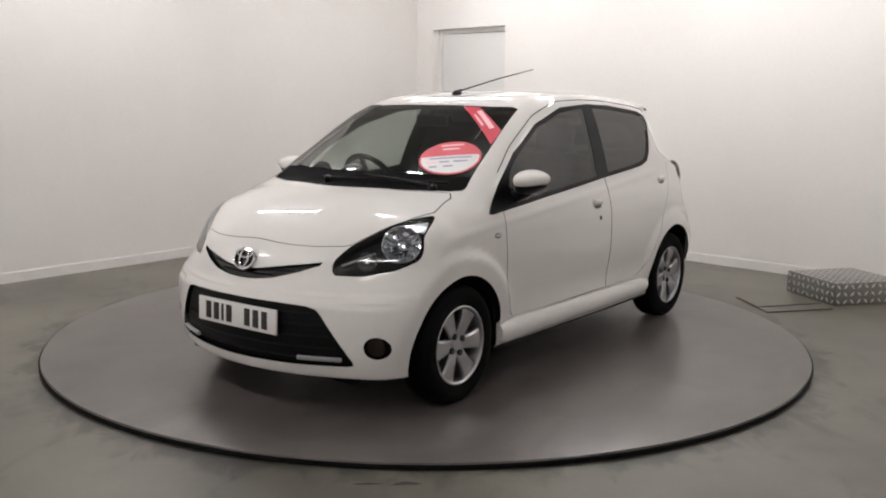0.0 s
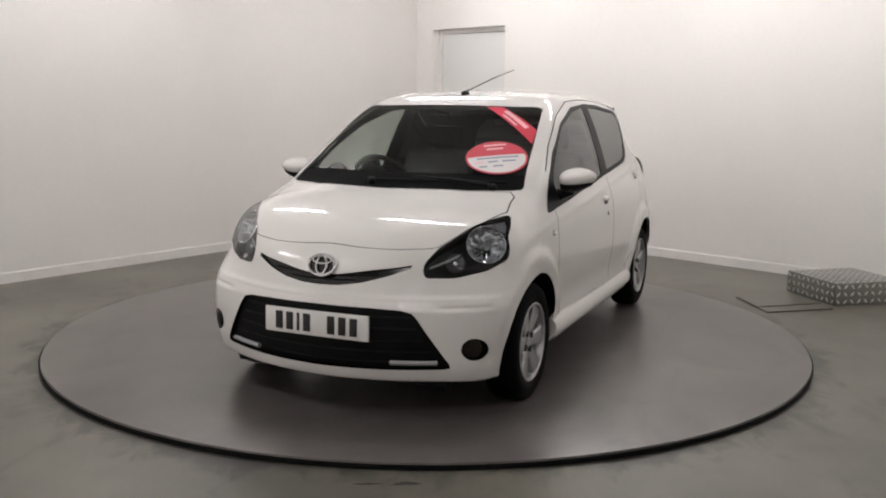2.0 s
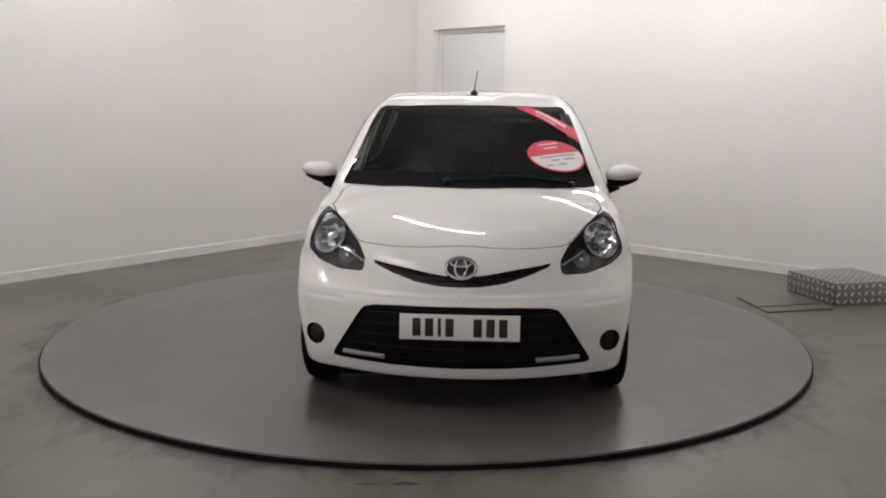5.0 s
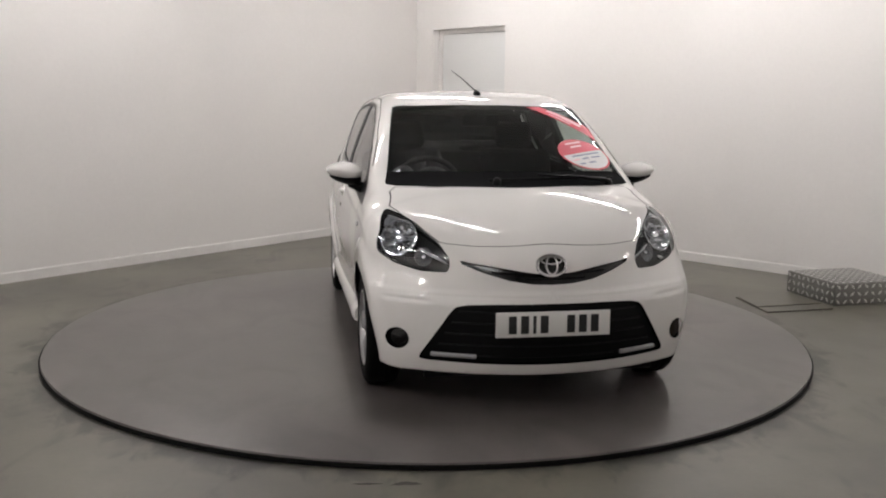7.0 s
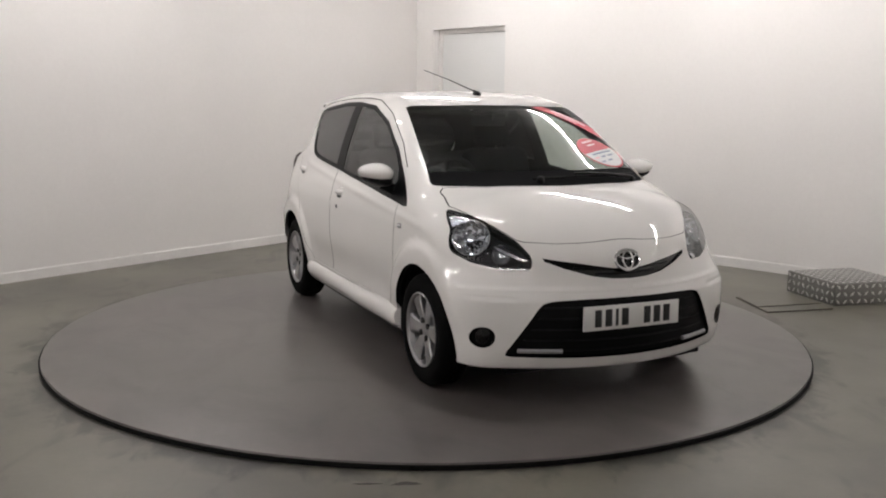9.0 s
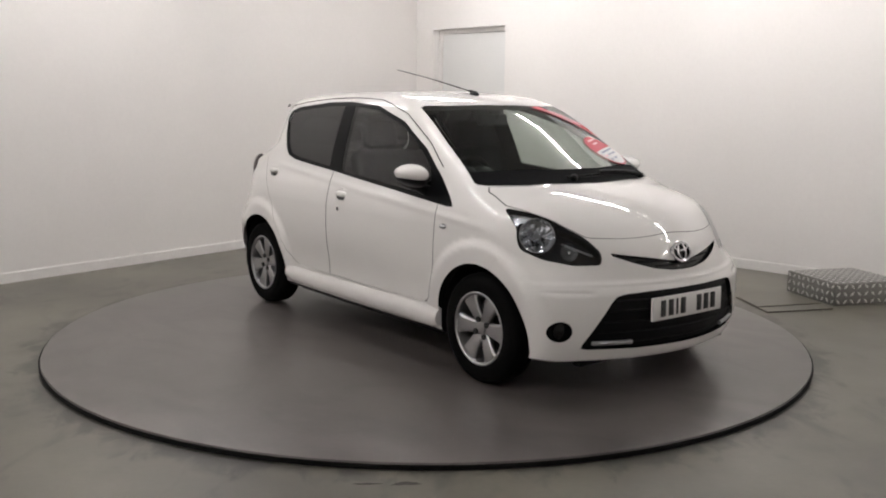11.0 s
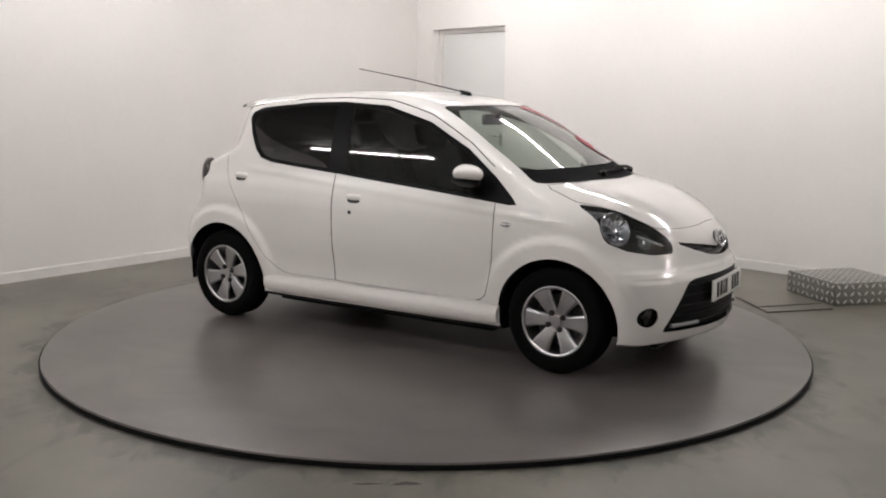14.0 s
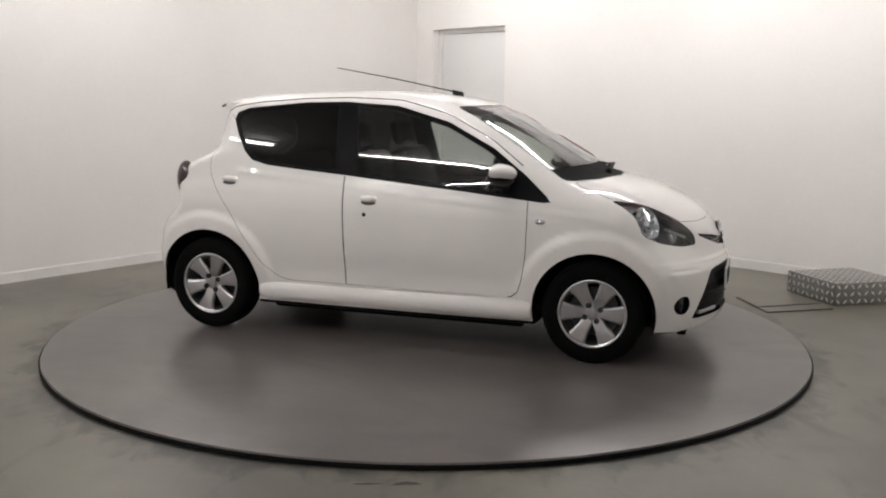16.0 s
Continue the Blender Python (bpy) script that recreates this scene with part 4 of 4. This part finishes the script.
def build_interior(car):
    for y in (0.36, -0.36):
        build_seat(car, 0.12, y)
    bm = bmesh.new()
    box(bm, 0.45, 1.15, 0.16, Matrix.Translation((-0.72, 0, 0.55)), 0.05)
    box(bm, 0.14, 1.15, 0.48, Matrix.Translation((-0.98, 0, 0.80)) @ Matrix.Rotation(radians(-18), 4, "Y"), 0.05)
    part("rear_bench", bm, M_SEAT, car, "dark rear bench seat")
    bm = bmesh.new()
    prof = [(1.04, 0.93), (0.86, 0.955), (0.70, 0.945), (0.62, 0.90), (0.62, 0.78), (0.70, 0.62), (1.04, 0.62)]
    ends = [[bm.verts.new((x, y, z)) for x, z in prof] for y in (-0.60, 0.60)]
    bm.faces.new(ends[0]), bm.faces.new(ends[1][::-1])
    for i in range(len(prof)):
        j = (i + 1) % len(prof)
        bm.faces.new((ends[0][i], ends[0][j], ends[1][j], ends[1][i]))
    bmesh.ops.bevel(bm, geom=list(bm.edges), offset=0.02, segments=3, affect="EDGES")
    dash = part("dashboard", bm, M_LINER, car, "black moulded dashboard")
    bm = bmesh.new()
    bmesh.ops.create_uvsphere(bm, u_segments=24, v_segments=14, radius=0.066, matrix=Matrix.Translation((0.74, -0.60 + 0.08, 0.985)) @ Matrix.Diagonal((0.8, 1, 1, 1)))
    part("air_vent", bm, M_BLACK, dash, "round air vent pod")
    bm = bmesh.new()
    bmesh.ops.create_uvsphere(bm, u_segments=24, v_segments=14, radius=0.10, matrix=Matrix.Translation((0.66, -0.35, 0.965)) @ Matrix.Diagonal((0.7, 1, 0.75, 1)))
    part("instrument_pod", bm, M_BLACK, dash, "round instrument pod")
    bm = bmesh.new()
    bmesh.ops.create_uvsphere(bm, u_segments=20, v_segments=12, radius=0.047, matrix=Matrix.Translation((0.545, -0.430, 1.036)) @ Matrix.Diagonal((0.7, 1, 1, 1)))
    tube(bm, [(0.55, -0.43, 1.0), (0.62, -0.41, 0.93)], 0.016)
    part("rev_counter", bm, M_BLACK, dash, "round rev counter pod on a stem")
    wheel = new("steering_wheel")
    wheel.parent = car
    wheel["label"] = "black steering wheel"
    bm = bmesh.new()
    n = 40
    tube(bm, [(0.18 * math.cos(2 * math.pi * i / n), 0.18 * math.sin(2 * math.pi * i / n), 0) for i in range(n + 1)], 0.016, 10, cap=False)
    part("wheel_rim", bm, M_BLACK, wheel)
    bm = bmesh.new()
    lathe(bm, [(0.07, -0.03), (0.075, -0.01), (0.06, 0.01), (0.0, 0.014)], 28)
    bmesh.ops.remove_doubles(bm, verts=bm.verts, dist=1e-6)
    for a in (0.0, 2.3, 4.0):
        tube(bm, [(0, 0, -0.01), (0.175 * math.cos(a), 0.175 * math.sin(a), 0)], 0.015)
    part("wheel_hub", bm, M_BLACK, wheel)
    wheel.matrix_basis = pose(0.50, -0.36, 0.92, 0, -62, 0)
    bm = bmesh.new()
    box(bm, 0.03, 0.22, 0.065, Matrix.Translation((0.36, -0.02, 1.285)), 0.012)
    tube(bm, [(0.37, 0, 1.29), (0.41, 0, 1.335)], 0.008)
    part("rear_view_mirror", bm, M_BLACK, car, "black interior mirror")
    bm = bmesh.new()
    box(bm, 2.2, 1.35, 0.03, Matrix.Translation((-0.1, 0, 0.26)))
    part("cabin_floor", bm, M_LINER, car)
    bm = bmesh.new()
    box(bm, 0.05, 1.3, 0.5, Matrix.Translation((1.02, 0, 0.52)))
    part("firewall", bm, M_LINER, car)


PLATE_BEND = 0.08


def build_plate(car):
    plate = new("number_plate")
    plate.parent = car
    plate["label"] = "white plate with plain dark bars"
    bm = bmesh.new()
    rows = []
    for y in np.linspace(-0.26, 0.26, 15):
        back = -PLATE_BEND * y * y
        rows.append([bm.verts.new((back + u, y, v)) for u, v in ((-0.005, -0.0555), (0.004, -0.0555), (0.005, -0.0535), (0.005, 0.0535), (0.004, 0.0555), (-0.005, 0.0555))])
    for A, B in zip(rows, rows[1:]):
        for k in range(6):
            bm.faces.new((A[k], A[(k + 1) % 6], B[(k + 1) % 6], B[k]))
    bm.faces.new(rows[0]), bm.faces.new(rows[-1])
    part("plate_panel", bm, M_PLATE, plate)
    # seven plain bars, the gap after the fourth
    x = -0.186
    for i in range(7):
        bm = bmesh.new()
        box(bm, 0.004, 0.036 if i != 2 else 0.014, 0.079, Matrix.Translation((0.0055 - PLATE_BEND * x * x, x, 0)) @ Matrix.Rotation(2 * PLATE_BEND * x, 4, "Z").inverted(), 0.001)
        part("character_bar", bm, M_PLATEBAR, plate)
        x += (0.066 if i == 3 else 0.0) + (0.055 if i not in (1, 2) else 0.044)
    plate.matrix_basis = pose(1.832, 0, 0.427, 0, -1.5, 0)


def build_emblem(car):
    q, n = on_body((1.78, 0, 0.682))
    m = facing(q + n * 0.004, n * 0.6 + Vector((0.5, 0, 0.05)))
    e = new("emblem")
    e.parent = car
    e["label"] = "chrome oval badge"
    bm = bmesh.new()
    k = 36
    tube(bm, [m @ Vector((0.066 * math.cos(2 * math.pi * i / k), 0.046 * math.sin(2 * math.pi * i / k), 0.006)) for i in range(k + 1)], 0.0075, 8, cap=False)
    part("badge_ring", bm, M_CHROME, e)
    bm = bmesh.new()
    lathe(bm, [(0.066, -0.01), (0.066, 0.001), (0.0, 0.003)], 36, m @ Matrix.Diagonal((1, 0.7, 1, 1)))
    part("badge_plate", bm, M_GLOSSBLACK, e)
    bm = bmesh.new()
    tube(bm, [m @ Vector((0.026 * math.cos(2 * math.pi * i / k), 0.040 * math.sin(2 * math.pi * i / k), 0.008)) for i in range(k + 1)], 0.0055, 8, cap=False)
    tube(bm, [m @ Vector((0.046 * math.cos(2 * math.pi * i / k), 0.016 * math.sin(2 * math.pi * i / k) + 0.022, 0.008)) for i in range(k + 1)], 0.005, 8, cap=False)
    part("badge_bars", bm, M_CHROME, e)


def build_wipers(car):
    arm = [on_body(p) for p in ((1.06, 0.50, 1.0), (1.09, 0.33, 1.0), (1.10, 0.12, 1.03))]
    bm = bmesh.new()
    tube(bm, [q + n * h for (q, n), h in zip(arm, (0.016, 0.026, 0.020))], [0.013, 0.009, 0.006], 8)
    a = part("wiper", bm, M_BLACK, car, "black windscreen wiper")
    bm = bmesh.new()
    tube(bm, [q + n * 0.009 for q, n in (on_body(p) for p in ((0.985, 0.56, 1.0), (1.03, 0.45, 1.0), (1.085, 0.27, 1.0), (1.115, 0.05, 1.0), (1.12, -0.14, 1.0)))], 0.007, 6)
    part("wiper_blade", bm, M_RUBBER, a)
    for q, n in (on_body((1.055, 0.52, 1.0)), on_body((1.13, -0.10, 1.0))):
        bm = bmesh.new()
        lathe(bm, [(0.020, -0.004), (0.020, 0.014), (0.012, 0.024), (0.0, 0.026)], 14, facing(q, n, (1, 0, 0)))
        part("wiper_pivot", bm, M_BLACK, a)


def build_aerial(car):
    q, n = on_body((0.17, 0.0, 1.44))
    bm = bmesh.new()
    bmesh.ops.create_uvsphere(bm, u_segments=18, v_segments=10, radius=1.0, matrix=Matrix.Translation(q + Vector((-0.01, 0, 0.004))) @ Matrix.Diagonal((0.04, 0.022, 0.022, 1)))
    tube(bm, [q + Vector((0.0, 0, 0.012)), q + Vector((-0.05, 0, 0.026))], [0.012, 0.008])
    a = part("aerial_base", bm, M_BLACK, car, "black aerial foot")
    bm = bmesh.new()
    tube(bm, [q + Vector((-0.03, 0, 0.02)), q + Vector((-0.44, 0, 0.102)), Vector((-0.67, 0, 1.600))], [0.0045, 0.0035, 0.0025], 6)
    part("aerial_mast", bm, M_BLACK, a)


def build_spoiler(car):
    """The lip that carries the roof on over the rear window."""
    ys = np.linspace(-0.55, 0.55, 25)
    tip = -1.335 + 0.46 * ys * ys
    root = tip + 0.17
    on_roof = meet(np.stack([root, ys, ys * 0 + 0.8], 1), np.stack([root, ys, ys * 0 + 2.0], 1))
    bm = bmesh.new()
    rows = []
    for y, t, q in zip(ys, tip, on_roof):
        drop = 0.05 * y * y
        prof = ((q[0], q[2] - 0.004), (q[0] - 0.05, q[2] - 0.003), (t + 0.02, 1.384 - drop), (t, 1.374 - drop), (t + 0.006, 1.360 - drop), (q[0] - 0.03, q[2] - 0.05))
        rows.append([bm.verts.new((u, y, v)) for u, v in prof])
    for A, B in zip(rows, rows[1:]):
        for k in range(6):
            bm.faces.new((A[k], A[(k + 1) % 6], B[(k + 1) % 6], B[k]))
    bm.faces.new(rows[0]), bm.faces.new(rows[-1])
    lip = part("roof_spoiler", bm, M_PAINT, car, "white roof spoiler lip", angle=50)
    for s in (1, -1):
        bm = bmesh.new()
        box(bm, 0.034, 0.008, 0.010, Matrix.Translation((-1.335 + 0.46 * 0.3025 + 0.016, s * 0.552, 1.352)) @ Matrix.Rotation(radians(-25), 4, "Y"), 0.003)
        part("lip_end", bm, M_BLACK, lip)


def build_stickers(car):
    q, n = on_body((0.827, 0.452, 1.107))
    d = Vector((-0.155, 0.272, 0.025)).normalized()
    d = (d - n * d.dot(n)).normalized()
    m = Matrix.Translation(q) @ Matrix((d, n.cross(d), n)).transposed().to_4x4()
    oval = drape("price_sticker", circle(0, 0, 0.157, 48, 0.91), m, 0.003, M_RED, car, "oval red and white windscreen sticker")
    lower = [(0.147 * math.cos(a), 0.132 * math.sin(a)) for a in np.linspace(math.pi + 0.02, 2 * math.pi - 0.02, 24)]
    drape("white_panel", lower + [(0.145, 0.016), (-0.145, 0.016)], m, 0.0042, M_STWHITE, oval)
    for x0, x1, y, mat in ((-0.05, 0.065, 0.105, M_STPINK), (-0.04, 0.045, 0.072, M_STPINK), (-0.10, 0.11, -0.006, M_STGREY), (-0.12, -0.07, -0.038, M_STPINK),
                           (-0.05, 0.0, -0.038, M_STGREY), (0.02, 0.09, -0.038, M_STGREY), (-0.10, -0.06, -0.076, M_STGREY), (-0.03, 0.02, -0.076, M_STGREY)):
        drape("print_bar", [(x0, y - 0.006), (x1, y - 0.006), (x1, y + 0.007), (x0, y + 0.007)], m, 0.0054, mat, oval)
    # the slanting band across the upper corner
    q, n = on_body((0.46, 0.42, 1.28))
    corners = [Vector(on_body(p)[0]) for p in ((0.412, 0.230, 1.365), (0.660, 0.583, 1.171), (0.548, 0.570, 1.238), (0.392, 0.317, 1.366))]
    d = (corners[1] - corners[0]).normalized()
    d = (d - n * d.dot(n)).normalized()
    m = Matrix.Translation(q) @ Matrix((d, n.cross(d), n)).transposed().to_4x4()
    flat = [tuple((m.inverted() @ c)[:2]) for c in corners]
    band = drape("corner_sticker", flat, m, 0.003, M_RED, car, "red slanting corner sticker")
    mid = [sum(f[k] for f in flat) / 4 for k in (0, 1)]
    for x0, x1, y0, y1 in ((-0.11, 0.11, 0.0, 0.026), (-0.08, 0.06, -0.026, -0.014)):
        drape("print_bar", [(mid[0] + x0, mid[1] + y0), (mid[0] + x1, mid[1] + y0), (mid[0] + x1, mid[1] + y1), (mid[0] + x0, mid[1] + y1)], m, 0.0045, M_STPINK, band)


def build_grille_details(car):
    # bars in the lower grille and the two silver strips at its ends
    for i in range(5):
        z = 0.275 + 0.05 * i
        half = 0.53 - (z - 0.26) * 0.55
        bm = bmesh.new()
        ys = np.linspace(-half, half, 25)
        tube(bm, [Vector((FRONT(z) - 0.465 * y * y - 0.018, y, z)) for y in ys], 0.004, 6)
        part("grille_bar", bm, M_BLACK, car)
    for s in (1, -1):
        bm = bmesh.new()
        z = 0.277
        ys = np.linspace(0.335, 0.525, 9)
        tube(bm, [Vector((FRONT(z) - 0.465 * y * y - 0.006, s * y, z + 0.01 * (y - 0.43))) for y in ys], 0.0105, 10)
        part("light_strip", bm, M_STRIP, car, "pale silver light strip")
        # fog lamp in its recess
        q, n = on_body((1.64, 0.668, 0.338))
        m = facing(q - n * 0.02, Vector((0.95, 0.28, 0)))
        bm = bmesh.new()
        lathe(bm, [(0.040, -0.01), (0.041, 0.004), (0.036, 0.006), (0.0, 0.011)], 28, m)
        if s < 0:
            bmesh.ops.transform(bm, verts=bm.verts, matrix=Matrix.Diagonal((1, -1, 1, 1)))
        part("fog_lens", bm, M_AMBER if s > 0 else M_GLOSSBLACK, FEATURES["fog", s], "dull fog lamp blank")
    bm = bmesh.new()
    for i in range(2):
        z = 0.617 + 0.022 * i
        half = 0.16 + 0.1 * i
        tube(bm, [Vector((FRONT(z) - 0.56 * y * y - 0.018, y, z + 0.12 * y * y)) for y in np.linspace(-half, half, 21)], 0.004, 6)
    part("grille_slat", bm, M_BLACK, car)


def build_side_details(car):
    for s in (1, -1):
        build_handle(FEATURES["front_door", s], (-0.119, 0.80, 0.845), s, radians(1))
        build_handle(FEATURES["rear_door", s], (-1.035, 0.77, 0.928), s, radians(2))
        q, n = on_body((-0.141, 0.80, 0.752))
        bm = bmesh.new()
        lathe(bm, [(0.012, -0.002), (0.012, 0.003), (0.0, 0.004)], 16, facing(q, n))
        if s < 0:
            bmesh.ops.transform(bm, verts=bm.verts, matrix=Matrix.Diagonal((1, -1, 1, 1)))
        part("key_lock", bm, M_STEEL, FEATURES["front_door", s])
        q, n = on_body((0.874, 0.77, 0.757))
        bm = bmesh.new()
        bmesh.ops.create_uvsphere(bm, u_segments=18, v_segments=10, radius=1.0, matrix=facing(q, n) @ Matrix.Diagonal((0.030, 0.014, 0.008, 1)))
        if s < 0:
            bmesh.ops.transform(bm, verts=bm.verts, matrix=Matrix.Diagonal((1, -1, 1, 1)))
        part("side_repeater", bm, M_REFLECTOR, car, "small clear side repeater")
        # rounded sill below the doors
        bm = bmesh.new()
        rows = []
        for x in np.linspace(-0.825, 0.835, 32):
            e = min(1.0, (0.83 - abs(x - 0.005)) / 0.05 + 0.78)
            rows.append([bm.verts.new((x, s * (0.752 + 0.052 * e * math.cos(a)), 0.268 + 0.062 * e * math.sin(a))) for a in np.linspace(-math.pi / 2, math.pi / 2, 13)])
        for A, B in zip(rows, rows[1:]):
            for k in range(12):
                bm.faces.new((A[k], A[k + 1], B[k + 1], B[k]))
        bm.faces.new(rows[0]), bm.faces.new(rows[-1])
        part("sill", bm, M_PAINT, car, "white rounded side sill")
        # drip line along the roof edge
        pts = [(x, zz) for x, zz in ((-1.16, 1.345), (-0.9, 1.39), (-0.6, 1.415), (-0.3, 1.424), (0.0, 1.408), (0.3, 1.325), (0.6, 1.18), (0.76, 1.065))]
        pp = [(a[0], a[1]) for a in pts]
        line = dense([(a, b) for a, b in pp], 0.05, closed=False)
        P = snap([(a, 0.56 + (1.42 - b) * 0.42, b) for a, b in line])
        bm = bmesh.new()
        tube(bm, [Vector((p[0], s * p[1], p[2])) for p in P], 0.0028, 6)
        part("roof_seam", bm, M_RUBBER, car, "dark roof seam strip")
        for xx, r in ((AXLE, 0.336), (-AXLE, 0.344)):
            build_wheelhouse(car, xx, s, r)
            build_wheel(car, xx, s)
    bm = bmesh.new()
    for y in np.linspace(-0.5, 0.5, 2):
        box(bm, 1.55, 0.40, 0.08, Matrix.Translation((0.0, y, 0.19)), 0.02)
    box(bm, 3.0, 0.85, 0.07, Matrix.Translation((0.05, 0, 0.18)), 0.02)
    part("floor_pan", bm, M_LINER, car, "dark underside")
    bm = bmesh.new()
    box(bm, 0.05, 1.1, 0.03, Matrix.Translation((1.62, 0, 0.165)), 0.01)
    part("chin_lip", bm, M_BLACK, car)


CAR = new("car")
tagged(CAR, "glossy white five-door small hatchback parked on the turntable", "car")
FEATURES = build_shell(CAR)
for side in (1, -1):
    build_lamp(FEATURES["headlamp", side], side)
    build_mirror(CAR, side)
build_interior(CAR)
build_plate(CAR)
build_emblem(CAR)
build_wipers(CAR)
build_aerial(CAR)
build_spoiler(CAR)
build_stickers(CAR)
build_grille_details(CAR)
build_side_details(CAR)

# ---------------------------------------------------------------- lights
# (5.05, -1.70) and (-0.50, -4.60) are unseen, added to brighten right wall and front
for cx, cy in ((-1.90, 1.25), (-0.12, -0.60), (0.10, 3.25), (1.75, 1.60), (3.40, -0.05), (5.05, -1.70), (-3.85, -1.25), (-2.15, -2.95), (-0.50, -4.60)):
    batten((cx, cy, CEIL), -45)


# ---------------------------------------------------------------- motion
TURN = [(0.0, -127.83), (0.5, -124.75), (1.0, -121.38), (1.5, -118.09), (2.0, -114.61), (2.5, -111.28), (3.0, -107.84), (3.5, -104.51), (4.0, -101.07), (4.5, -97.67), (5.0, -94.28), (5.5, -90.88), (6.0, -87.49), (6.5, -84.09), (7.0, -80.59), (7.5, -77.25), (8.0, -73.81), (8.5, -70.42), (9.0, -66.89), (9.5, -63.52), (10.0, -60.15), (10.5, -56.79), (11.0, -53.42), (11.5, -50.05), (12.0, -46.62), (12.5, -43.26), (13.0, -39.89), (13.5, -36.52), (14.0, -33.08), (14.5, -29.68), (15.0, -26.25), (15.5, -22.83), (16.0, -19.39)]
OFFSET = (-0.0672, 0.2658)


def motions():
    rows = [(t, pose(0, 0, 0, 0, 0, a + 90)) for t, a in TURN]
    walk(TURNTABLE, rows)
    rows = []
    for t, a in TURN:
        c, s = math.cos(radians(a)), math.sin(radians(a))
        rows.append((t, pose(c * OFFSET[0] - s * OFFSET[1], s * OFFSET[0] + c * OFFSET[1], 0, 0, 0, a)))
    walk(CAR, rows)


motions()
